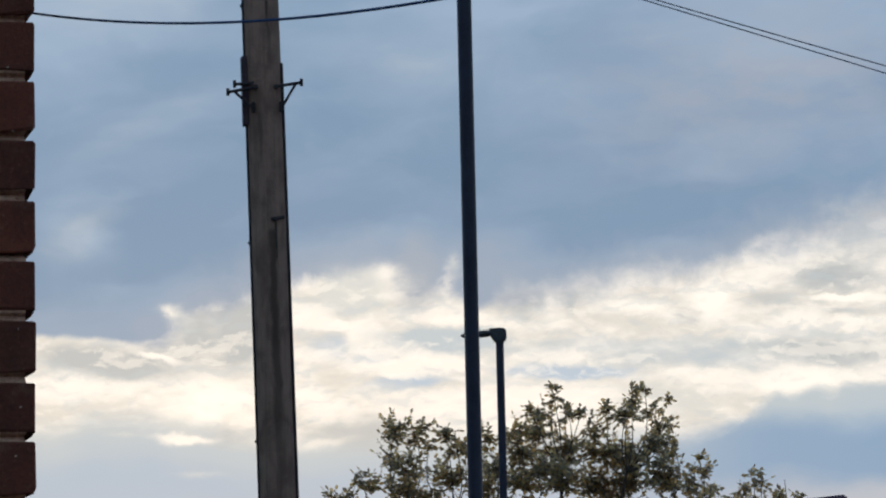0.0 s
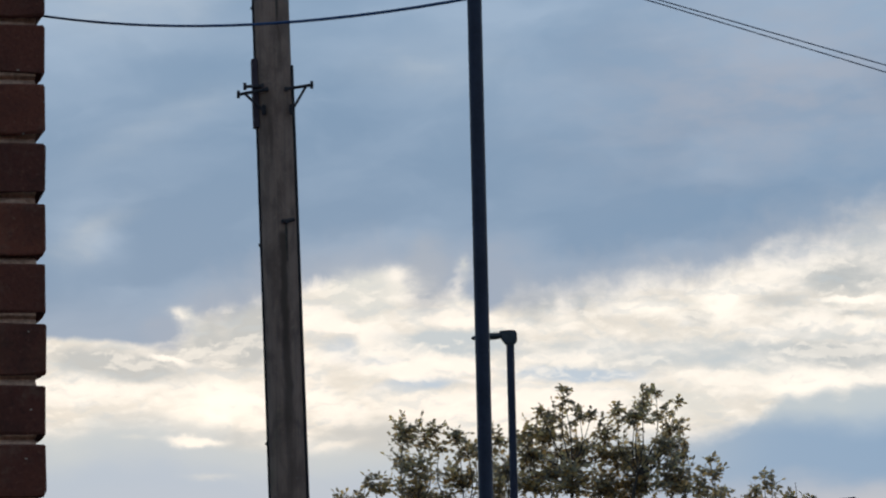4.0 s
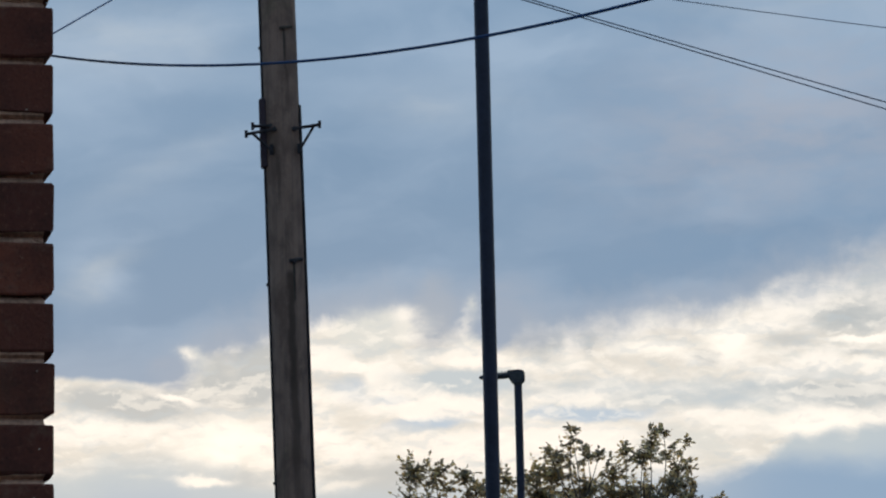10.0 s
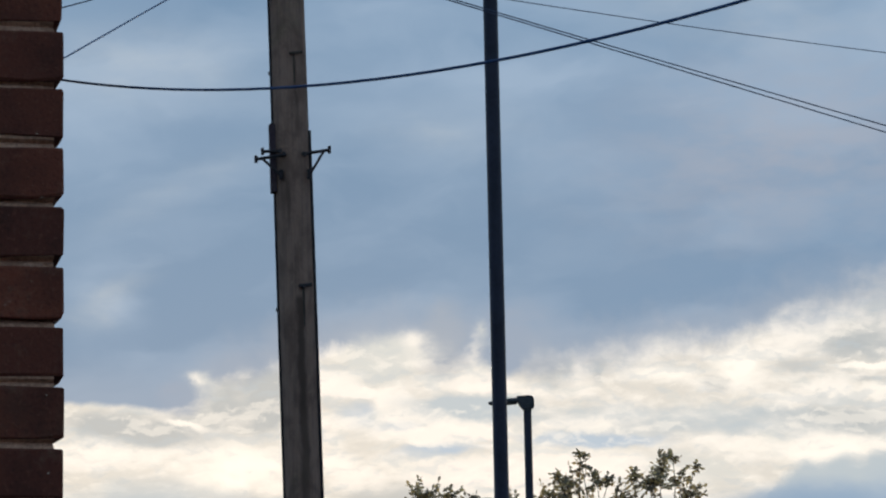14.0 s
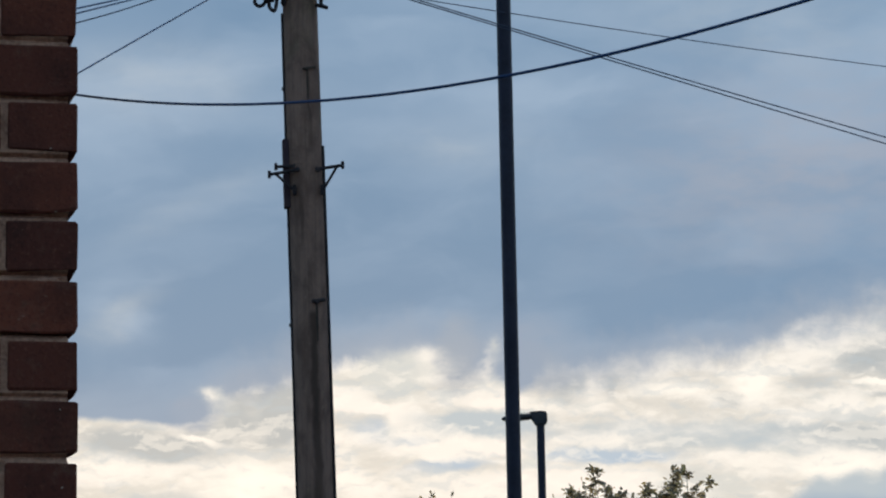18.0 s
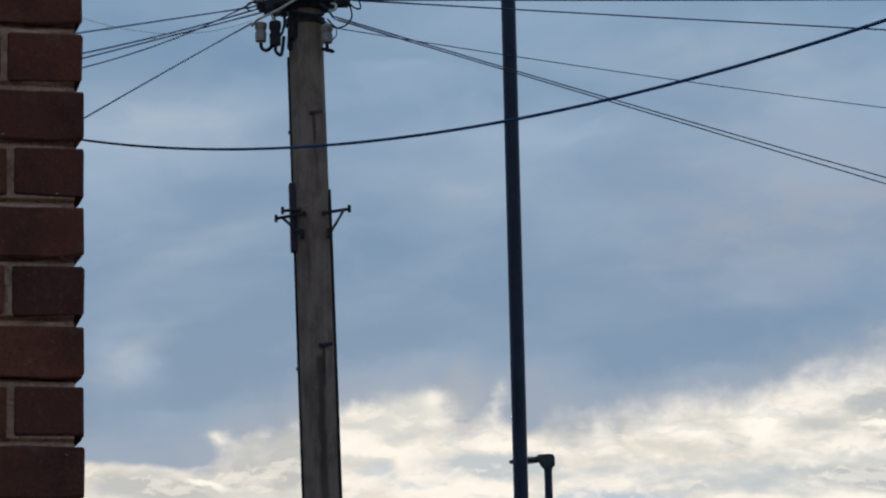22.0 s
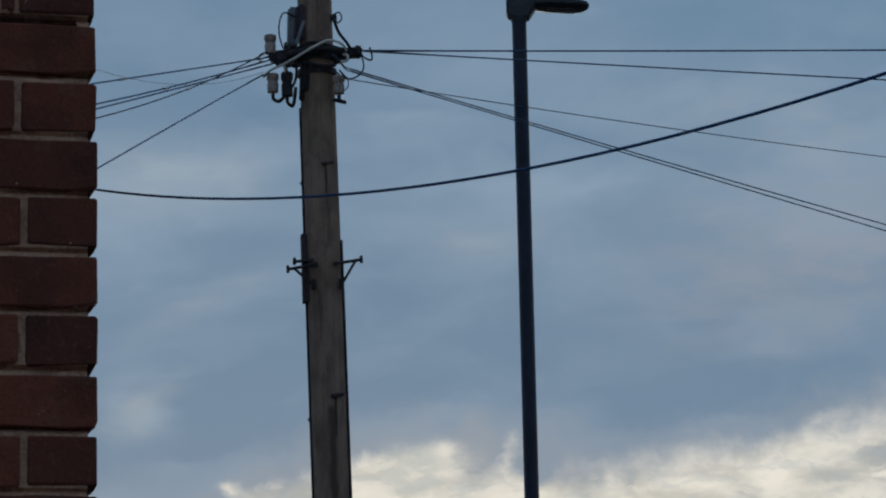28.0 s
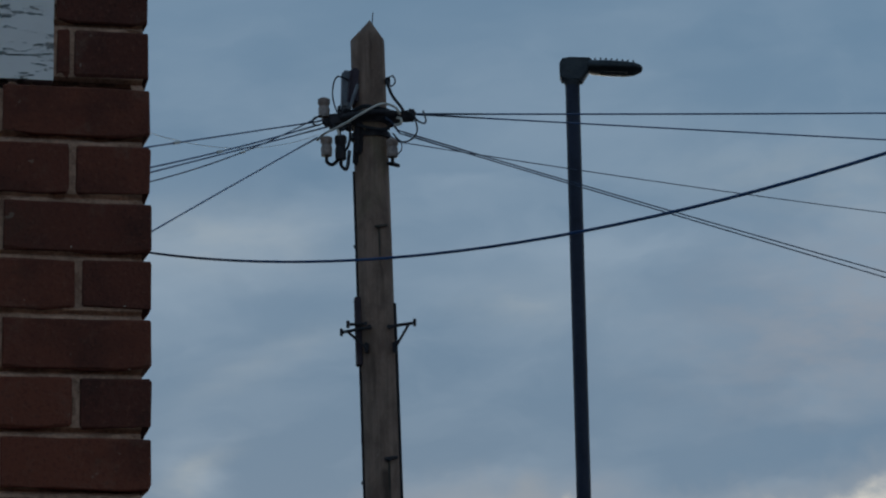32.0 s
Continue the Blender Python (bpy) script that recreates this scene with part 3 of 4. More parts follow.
def tube(points, radius, sides=8, bm=None, taper=None, close=True):
    bm = bm or bmesh.new()
    points = [Vector(p) for p in points]
    rings, up = [], Vector((0.13, 0.37, 0.92))
    for i, p in enumerate(points):
        d = (points[min(i + 1, len(points) - 1)] - points[max(i - 1, 0)]).normalized()
        if abs(d.dot(up)) > 0.97:
            up = Vector((0.9, 0.3, 0.1))
        a = d.cross(up).normalized()
        b = d.cross(a)
        up = a.cross(d)
        r = radius if taper is None else radius + (taper - radius) * i / (len(points) - 1)
        rings.append([bm.verts.new(p + r * (math.cos(k * math.tau / sides) * a + math.sin(k * math.tau / sides) * b)) for k in range(sides)])
    for low, high in zip(rings, rings[1:]):
        for k in range(sides):
            bm.faces.new((low[k], low[(k + 1) % sides], high[(k + 1) % sides], high[k]))
    if close:
        bm.faces.new(rings[0]), bm.faces.new(rings[-1])
    return bm


def lathe(at, axis, steps, sides=16, bm=None):
    """Steps of (distance along the axis, radius)."""
    bm = bm or bmesh.new()
    axis = Vector(axis).normalized()
    a = axis.cross(Vector((0.3, 0.9, 0.2))).normalized()
    b = axis.cross(a)
    rings = [[bm.verts.new(Vector(at) + axis * h + r * (math.cos(k * math.tau / sides) * a + math.sin(k * math.tau / sides) * b)) for k in range(sides)] for h, r in steps]
    for low, high in zip(rings, rings[1:]):
        for k in range(sides):
            bm.faces.new((low[k], low[(k + 1) % sides], high[(k + 1) % sides], high[k]))
    bm.faces.new(rings[0]), bm.faces.new(rings[-1])
    return bm


def block(centre, size, turn=(0, 0, 0), bevel=0.0, bm=None):
    made = bmesh.new()
    bmesh.ops.create_cube(made, size=1.0, matrix=pose(*centre, *turn) @ Matrix.Diagonal((*size, 1)))
    if bevel:
        bmesh.ops.bevel(made, geom=made.edges[:], offset=bevel, segments=2, affect="EDGES")
    if bm is None:
        return made
    me = bpy.data.meshes.new("scratch")
    made.to_mesh(me), made.free()
    bm.from_mesh(me)
    bpy.data.meshes.remove(me)
    return bm


def bend(points, steps=6):
    """A smooth line through a few points."""
    pts = [Vector(p) for p in points]
    pts = [2 * pts[0] - pts[1], *pts, 2 * pts[-1] - pts[-2]]
    out = []
    for i in range(1, len(pts) - 2):
        p0, p1, p2, p3 = pts[i - 1:i + 3]
        for k in range(steps):
            u = k / steps
            out.append(0.5 * (2 * p1 + (p2 - p0) * u + (2 * p0 - 5 * p1 + 4 * p2 - p3) * u * u + (3 * p1 - p0 - 3 * p2 + p3) * u ** 3))
    return [*out, pts[-2]]


# ---- ground ----
bm = bmesh.new()
bmesh.ops.create_grid(bm, x_segments=24, y_segments=24, size=2500)
solo("ground", bm, GROUND, (0, 0, 0), "dark open ground below the poles and houses", "ground", kind="structure")

# ---- brick house: its far corner stands beside the view ----
CORNER, FACE_TURN = Vector((-0.5606, 4.28, 0.0)), radians(16)
LEFTWARD = Vector((-math.cos(FACE_TURN), -math.sin(FACE_TURN), 0))
AWAY = Vector((-math.sin(FACE_TURN), math.cos(FACE_TURN), 0))
COURSE, BRICK_H, JOINT = 0.0834, 0.0726, 0.0108
HEADER_TOP = 2.5705
LONG, SHORT = 0.207, 0.1055
WALL_TOP, FRONT_RUN, SIDE_RUN = 5.4, 5.0, 9.0
RECESS, SIDE_RECESS, BACKING = 0.007, 0.0115, 0.026


def wall_box(s0, s1, d0, d1, z0, z1, bm=None):
    bm = bm or bmesh.new()
    corners = [bm.verts.new(CORNER + LEFTWARD * s + AWAY * d + Vector((0, 0, z))) for z in (z0, z1) for s, d in ((s0, d0), (s1, d0), (s1, d1), (s0, d1))]
    for q in ((0, 1, 2, 3), (4, 5, 6, 7), (0, 1, 5, 4), (1, 2, 6, 5), (2, 3, 7, 6), (3, 0, 4, 7)):
        bm.faces.new([corners[i] for i in q])
    return bm


BOARD_RIGHT, BOARD_LEFT, BOARD_LOW, BOARD_HIGH = 0.1385, 1.30, 2.8275, 2.985
SLOT_LOW, SLOT_HIGH = 2.8185, 2.8285
front_bm = wall_box(SIDE_RECESS, FRONT_RUN, BACKING, 0.24, 0, SLOT_LOW)
wall_box(SIDE_RECESS + 0.02, FRONT_RUN, 0.07, 0.24, SLOT_LOW, SLOT_HIGH, front_bm)
wall_box(SIDE_RECESS, FRONT_RUN, BACKING, 0.24, SLOT_HIGH, WALL_TOP, front_bm)
wall_front = solo("wall_front", front_bm, MORTAR, CORNER, "red-brown brick wall with recessed grey mortar joints", "wall", kind="structure")
wall_side = solo("wall_side", wall_box(SIDE_RECESS, 0.24, 0.24, SIDE_RUN, 0, WALL_TOP), MORTAR, CORNER, "red-brown brick side wall with grey mortar", "wall", kind="structure")
solo("wall_back", wall_box(0.24, FRONT_RUN, SIDE_RUN - 0.24, SIDE_RUN, 0, WALL_TOP), RENDER_WALL, CORNER, "plain rear wall of the brick house", "wall", kind="structure")
solo("wall_far", wall_box(FRONT_RUN - 0.24, FRONT_RUN, 0.24, SIDE_RUN - 0.24, 0, WALL_TOP), RENDER_WALL, CORNER, "plain party wall of the brick house", "wall", kind="structure")
solo("roof_slab", wall_box(0, FRONT_RUN, 0, SIDE_RUN, WALL_TOP, WALL_TOP + 0.15), ROOF_EDGE, CORNER, "plain flat roof closing the brick house", "roof", kind="structure")



def rough_mortar():
    """The pointing of the near stretch, uneven and a little crumbled."""
    cols, rows = 72, 460
    verts, faces = [], []
    for j in range(rows + 1):
        z = 1.5 + 1.9 * j / rows
        for i in range(cols + 1):
            d = SIDE_RECESS + 0.60 * i / cols
            n = noise.fractal((d * 60, z * 60, 2.0), 0.8, 2.0, 4)
            struck = ((z - HEADER_TOP) % COURSE) / (COURSE - BRICK_H)
            out = RECESS - 0.0030 - 0.0020 * n + 0.0150 * min(1.0, max(0.0, struck)) ** 2 * (1 if struck < 1.0 else 0) + (0.006 if noise.noise((d * 22, z * 22, 9.0)) > 0.42 else 0.0)
            edge = 0.003 * noise.noise((1.0, z * 70, 5.0)) if i == 0 else 0.0
            verts.append(LEFTWARD * (d + edge) + AWAY * max(out, 0.0012) + Vector((0, 0, z)))
    for j in range(rows):
        for i in range(cols):
            k = j * (cols + 1) + i
            z, d = verts[k].z, 0.60 * i / cols
            # the joint below the board has lost its mortar
            if SLOT_LOW - 0.006 < z < SLOT_HIGH and d > 0.012:
                continue
            faces.append((k, k + 1, k + cols + 2, k + cols + 1))
    me = bpy.data.meshes.new("pointing")
    me.from_pydata(verts, [], faces)
    me.materials.append(MORTAR)
    ob = new("pointing", me)
    ob.parent = wall_front
    return tagged(ob, "crumbling sandy grey pointing")



def mortar_crumbs():
    """Crumbs of old mortar on the ledge below the board."""
    r, bm = random.Random(12), bmesh.new()
    for _ in range(9):
        at_s, size = r.uniform(0.01, 0.40), r.uniform(0.0012, 0.0034)
        base = CORNER + LEFTWARD * at_s + AWAY * r.uniform(0.003, 0.014) + Vector((0, 0, SLOT_LOW + 0.0018 + size * 0.5))
        made = bmesh.ops.create_icosphere(bm, subdivisions=1, radius=1.0, matrix=Matrix.Translation(base) @ Matrix.Diagonal((size * r.uniform(1.0, 2.6), size * 1.4, size * 0.8, 1)))
        for v in made["verts"]:
            v.co += Vector((r.uniform(-1, 1), r.uniform(-1, 1), r.uniform(-1, 1))) * size * 0.35
    tagged(part("mortar_crumbs", bm, MORTAR, wall_front, "crumbs of pale mortar on the ledge"), kind="stuff")


rough_mortar()
mortar_crumbs()
solo("painted_board", wall_box(BOARD_RIGHT, BOARD_LEFT, 0.002, 0.11, BOARD_LOW, BOARD_HIGH), WHITE_BOARD, CORNER + Vector((0, 0, BOARD_LOW)),
             "weathered white-painted timber board with flaking paint in the brick wall", "board")

# ---- telegraph pole ----
POLE_Y = 18.0


def pole_x(z):
    return -0.9095 - 0.0215 * z


def pole_r(z):
    return 0.1075 - 0.0008 * z


telegraph_pole = thing("telegraph_pole", (pole_x(0), POLE_Y, 0), "weathered grey-brown wooden telegraph pole with climbing steps", "pole")


def shaft():
    bm, sides, rings = bmesh.new(), 40, []
    heights = [i * 0.12 for i in range(58)] + [7.004]
    for z in heights:
        ring = []
        for k in range(sides):
            a = k * math.tau / sides
            r = pole_r(z) * (1 + 0.025 * noise.noise((math.cos(a) * 1.5, math.sin(a) * 1.5, z * 0.9)) + 0.012 * noise.noise((math.cos(a) * 7, math.sin(a) * 7, z * 0.5)))
            ring.append(bm.verts.new((pole_x(z) + r * math.cos(a), POLE_Y + r * math.sin(a), z)))
        rings.append(ring)
    for low, high in zip(rings, rings[1:]):
        for k in range(sides):
            bm.faces.new((low[k], low[(k + 1) % sides], high[(k + 1) % sides], high[k]))
    # the head is sawn to a ridge like a small roof
    x, r = pole_x(7.0), pole_r(7.0)
    ridge = [bm.verts.new((x + 0.022, POLE_Y - r * 0.97, 7.104)), bm.verts.new((x + 0.022, POLE_Y + r * 0.97, 7.104))]
    top = rings[-1]
    for k in range(sides):
        u, v = top[k], top[(k + 1) % sides]
        a = (k + 0.5) * math.tau / sides
        front = math.sin(a) < 0
        bm.faces.new((u, v, ridge[0] if front else ridge[1]))
    east, west = top[0], top[sides // 2]
    bm.faces.new((east, ridge[1], ridge[0])), bm.faces.new((west, ridge[0], ridge[1]))
    return bm


part("shaft", shaft(), POLE_WOOD, telegraph_pole)
part("spike", tube([(pole_x(7.1) + 0.03, POLE_Y, 7.09), (pole_x(7.1) + 0.038, POLE_Y, 7.18)], 0.003, 6), DARK_STEEL, telegraph_pole, "thin metal spike")


def pole_point(z, degrees_round, out=0.0):
    """On the pole's skin: 0 faces the house, 90 the lamp, -90 the brick wall."""
    a = radians(degrees_round)
    r = pole_r(z) + out
    return Vector((pole_x(z) + r * math.sin(a), POLE_Y - r * math.cos(a), z))


def step_iron(root_x, root_z, tip_x, tip_z, depth, brace):
    """A bar bolted across the pole's face, with an upturned end and a brace below."""
    y = POLE_Y - depth
    root, tip = Vector((pole_x(root_z) + root_x, y, root_z)), Vector((pole_x(root_z) + tip_x, y, tip_z))
    away = 1 if tip_x > 0 else -1
    bar = part("step_bar", tube([root, tip], 0.0095, 8), DARK_STEEL, telegraph_pole, "dark steel climbing step")
    part("step_end", tube([tip + Vector((0, 0, -0.020)), tip + Vector((0, 0, 0.022))], 0.010, 8), DARK_STEEL, bar)
    if brace:
        part("step_brace", tube([root.lerp(tip, 0.80), Vector((pole_x(root_z) + (0.106 if away > 0 else -0.058), y, root_z - 0.125))], 0.0082, 6), DARK_STEEL, bar)
        part("step_plate", block((pole_x(root_z) + (0.102 if away > 0 else -0.058), y + (0 if away > 0 else 0.008), root_z - 0.12), (0.022, 0.03, 0.06), (0, 0, 0), 0.004), DARK_STEEL, bar)
    part("step_bolt", tube([root + Vector((away * 0.012, -0.012, 0)), root + Vector((away * 0.012, depth * 0.5, 0))], 0.013, 8), DARK_STEEL, bar)


step_iron(0.062, 5.248, 0.222, 5.269, 0.085, True)
step_iron(-0.028, 5.246, -0.203, 5.218, 0.105, True)
step_iron(-0.050, 5.272, -0.166, 5.270, 0.075, False)
# folded steps on the shaft's face, each with a dark run below it
for z, turn in ((4.470, 24), (5.842, 18)):
    a, b = pole_point(z, turn - 12, 0.012), pole_point(z + 0.014, turn + 26, 0.016)
    high = z > 5
    bar = part("folded_step", tube([a, b], 0.008 if high else 0.011, 8), STAIN if high else DARK_STEEL, telegraph_pole, "rusty folded step" if high else "dark steel folded step")
    part("step_bolt", tube([pole_point(z, turn, -0.01), pole_point(z, turn, 0.026)], 0.010 if high else 0.013, 8), STAIN if high else DARK_STEEL, bar)


def run_down(z0, length, turn, width):
    bm = bmesh.new()
    left, right = [], []
    for i in range(15):
        u = i / 14
        half = width * (0.5 + 0.5 * noise.noise((u * 6, turn, 3.0))) * (1 - 0.7 * u) + 1.5
        left.append(bm.verts.new(pole_point(z0 - u * length, turn - half, 0.0035)))
        right.append(bm.verts.new(pole_point(z0 - u * length, turn + half, 0.0035)))
    for i in range(14):
        bm.faces.new((left[i], right[i], right[i + 1], left[i + 1]))
    return bm


part("rust_run", run_down(4.46, 0.22, 25, 6), STAIN, telegraph_pole, "dark stain under the step")
part("rust_run", run_down(5.83, 0.16, 19, 4), STAIN, telegraph_pole, "dark stain under the step")

strip_top, strip_low = pole_point(5.438, -78, 0.010), pole_point(5.034, -78, 0.010)
strip_mid = (strip_top + strip_low) / 2
part("cable_guard", block(strip_mid, (0.035, 0.075, 0.405), (0, math.degrees(math.atan(-0.0205)), 8), 0.004), PURPLE_STRIP, telegraph_pole, "dull purple-brown guard strip")
part("down_cable", tube([pole_point(z, -82, 0.003) for z in [i * 0.2 for i in range(32)]], 0.0095, 8), DARK_SHEATH, telegraph_pole, "black cable clipped down the pole")
part("down_cable", tube([pole_point(z, 80, 0.004) for z in [i * 0.2 for i in range(28)]], 0.0115, 8), DARK_SHEATH, telegraph_pole, "black cable clipped down the pole")
part("thin_down_cable", tube([pole_point(z, -90, 0.005) for z in [i * 0.2 for i in range(22)]], 0.004, 6), PALE_CABLE, telegraph_pole, "thin pale cable")
for z in (0.8, 1.6, 2.4, 3.2, 4.35, 5.75):
    part("cable_clip", block(pole_point(z, -90, 0.008), (0.022, 0.03, 0.018), (0, 0, 0), 0.003), DARK_STEEL, telegraph_pole)

# the head: a ring bracket with insulators, a terminal box and loops of wire
HEAD_Z = 6.515
head_x = pole_x(HEAD_Z)
ring_pts = [(head_x + 0.165 * math.cos(a) * 1.15, POLE_Y + 0.17 * math.sin(a), HEAD_Z + 0.012 * math.cos(a)) for a in [k * math.tau / 28 for k in range(29)]]
ring = part("ring_bracket", tube(ring_pts, 0.019, 8, close=False), DARK_STEEL, telegraph_pole, "dark steel ring bracket")
part("band", lathe((head_x, POLE_Y, HEAD_Z - 0.035), (-0.02, 0, 1), [(0, 0.112), (0, 0.121), (0.07, 0.121), (0.07, 0.112)], 32), DARK_STEEL, ring)
part("band", lathe((pole_x(6.4), POLE_Y, 6.395), (-0.02, 0, 1), [(0, 0.112), (0, 0.118), (0.035, 0.118), (0.035, 0.112)], 32), DARK_STEEL, ring)
part("bracket_arm", block((head_x - 0.165, POLE_Y - 0.06, HEAD_Z - 0.012), (0.20, 0.08, 0.085), (0, -10, 18), 0.022), DARK_STEEL, ring)
part("bracket_arm", block((head_x + 0.17, POLE_Y - 0.05, HEAD_Z + 0.002), (0.20, 0.07, 0.055), (0, 2, -14), 0.010), DARK_STEEL, ring)
part("clamp", block((head_x + 0.245, POLE_Y - 0.07, HEAD_Z + 0.005), (0.055, 0.06, 0.07), (0, 12, 0), 0.012), DARK_STEEL, ring)


def insulator(at, up, size, material, hook):
    s = 1 if up else -1
    h = size
    body = part("insulator", lathe(at, (0, 0, s), [(0, 0.022), (0.004, 0.032), (h * 0.46, 0.034), (h * 0.54, 0.029), (h * 0.62, 0.029), (h * 0.70, 0.036), (h * 0.94, 0.036), (h, 0.027)], 18), material, telegraph_pole)
    part("insulator_pin", tube(bend([Vector(at) + Vector((0, 0, -0.004 * s)), Vector(at) + Vector((0.004, 0, -0.035 * s)), Vector(at) + Vector((0.035, 0, -0.050 * s)), Vector(at) + Vector(hook)]), 0.011, 8), DARK_STEEL, body)


insulator((-1.316, POLE_Y - 0.09, 6.514), True, 0.118, CERAMIC, (0.095, 0.02, -0.045))
insulator((-1.303, POLE_Y - 0.09, 6.278), True, 0.118, CERAMIC, (0.08, 0.01, -0.01))
insulator((-1.217, POLE_Y - 0.12, 6.245), True, 0.150, CERAMIC_DARK, (0.05, 0.02, 0.06))
insulator((-0.915, POLE_Y - 0.10, 6.258), True, 0.112, CERAMIC, (-0.03, 0.05, -0.02))
insulator((-1.215, POLE_Y + 0.13, 6.545), True, 0.10, CERAMIC_DARK, (0.05, -0.02, -0.03))
part("terminal_box", block((-1.186, POLE_Y - 0.02, 6.692), (0.062, 0.10, 0.235), (0, 1.5, 10), 0.012), GREY_BOX, telegraph_pole, "tall grey terminal box")
part("box_bracket", block((-1.137, POLE_Y - 0.078, 6.705), (0.062, 0.06, 0.215), (0, 5, 16), 0.014), PURPLE_STRIP, telegraph_pole)
part("box_stay", tube([(-1.160, POLE_Y - 0.13, 6.56), (-1.112, POLE_Y - 0.135, 6.70)], 0.011, 6), GREY_BOX, telegraph_pole)
part("hook", block((-0.940, POLE_Y - 0.03, 6.742), (0.03, 0.04, 0.045), (0, 0, 0), 0.006), DARK_STEEL, telegraph_pole)

part("bracket_foot", block((pole_x(6.39) - 0.062, POLE_Y - 0.082, 6.385), (0.055, 0.05, 0.20), (0, 2, -38), 0.012), DARK_STEEL, ring)
part("bracket_foot", block((pole_x(6.30) - 0.085, POLE_Y - 0.066, 6.30), (0.03, 0.04, 0.14), (0, 5, -52), 0.010), DARK_STEEL, ring)
part("wire_tail", tube(bend([(-0.955, 17.895, 6.50), (-0.92, 17.90, 6.475), (-0.88, 18.0, 6.44)]), 0.0065, 6), GREY_CABLE, telegraph_pole)
part("wire_tail", tube(bend([(-0.95, 17.895, 6.42), (-0.92, 17.92, 6.39), (-0.88, 18.0, 6.378)]), 0.0045, 6), GREY_CABLE, telegraph_pole)
part("wire_tail", tube(bend([(-1.23, 17.92, 6.52), (-1.29, 17.95, 6.52), (-1.36, 18.0, 6.518)]), 0.0055, 6), BLACK_CABLE, telegraph_pole)
part("wire_tail", tube(bend([(-1.22, 17.90, 6.49), (-1.29, 17.94, 6.47), (-1.36, 18.0, 6.468)]), 0.0055, 6), BLACK_CABLE, telegraph_pole)
STREET_LOOPS = [  # black loops on the street side: bends, radius, sheath
    ([(-0.94, 17.92, 6.75), (-0.905, 17.9, 6.755), (-0.892, 17.89, 6.715), (-0.915, 17.89, 6.69), (-0.935, 17.9, 6.71)], 0.0045, DARK_SHEATH),
    ([(-0.945, 17.9, 6.73), (-0.91, 17.88, 6.63), (-0.865, 17.87, 6.565), (-0.845, 17.87, 6.53)], 0.009, DARK_SHEATH),
    ([(-0.80, 17.9, 6.53), (-0.765, 17.88, 6.475), (-0.725, 17.88, 6.455), (-0.715, 17.88, 6.475), (-0.73, 17.89, 6.535)], 0.005, DARK_SHEATH),
    ([(-0.86, 17.9, 6.55), (-0.79, 17.87, 6.50), (-0.765, 17.86, 6.41), (-0.80, 17.86, 6.355), (-0.86, 17.87, 6.345), (-0.91, 17.88, 6.40)], 0.0052, DARK_SHEATH),
    ([(-0.90, 17.89, 6.36), (-0.865, 17.87, 6.35), (-0.858, 17.87, 6.30), (-0.885, 17.88, 6.27)], 0.004, GREY_CABLE),
]
HOUSE_LOOPS = [  # black loops on the house side
    ([(-1.155, 17.93, 6.74), (-1.235, 17.9, 6.76), (-1.262, 17.88, 6.66), (-1.245, 17.88, 6.56), (-1.22, 17.86, 6.52)], 0.0048, DARK_SHEATH),
    ([(-1.30, 17.9, 6.50), (-1.24, 17.86, 6.44), (-1.20, 17.85, 6.42), (-1.17, 17.86, 6.46)], 0.007, DARK_SHEATH),
    ([(-1.22, 17.86, 6.43), (-1.215, 17.85, 6.36), (-1.19, 17.86, 6.30), (-1.165, 17.88, 6.36), (-1.16, 17.88, 6.48)], 0.008, DARK_SHEATH),
    ([(-1.33, 17.88, 6.52), (-1.37, 17.86, 6.50), (-1.38, 17.86, 6.47), (-1.35, 17.86, 6.455), (-1.30, 17.87, 6.48)], 0.0045, DARK_SHEATH),
    ([(-1.12, 17.86, 6.45), (-1.05, 17.85, 6.43), (-0.98, 17.86, 6.42), (-0.93, 17.88, 6.43)], 0.010, DARK_SHEATH),
    ([(-1.16, 17.87, 6.53), (-1.08, 17.85, 6.56), (-1.0, 17.85, 6.55), (-0.92, 17.87, 6.53)], 0.012, DARK_SHEATH),
]
PALE_LOOPS = [  # pale loops across the front
    ([(-0.865, 17.90, 6.52), (-0.89, 17.87, 6.552), (-0.935, 17.845, 6.568), (-0.985, 17.81, 6.558), (-1.07, 17.795, 6.512), (-1.17, 17.80, 6.454), (-1.24, 17.82, 6.424), (-1.313, 17.86, 6.402), (-1.36, 17.96, 6.392)], 0.0072, PALE_CABLE),
    ([(-1.235, 17.85, 6.43), (-1.225, 17.85, 6.40), (-1.23, 17.86, 6.37)], 0.008, PALE_CABLE),
    ([(-0.885, 17.9, 6.50), (-0.86, 17.88, 6.485), (-0.865, 17.88, 6.455), (-0.90, 17.88, 6.45)], 0.008, PALE_CABLE),
]
for name, loops in (("black_loop", STREET_LOOPS + HOUSE_LOOPS), ("pale_loop", PALE_LOOPS)):
    for pts, r, mat in loops:
        part(name, tube(bend(pts), r, 6), mat, telegraph_pole)


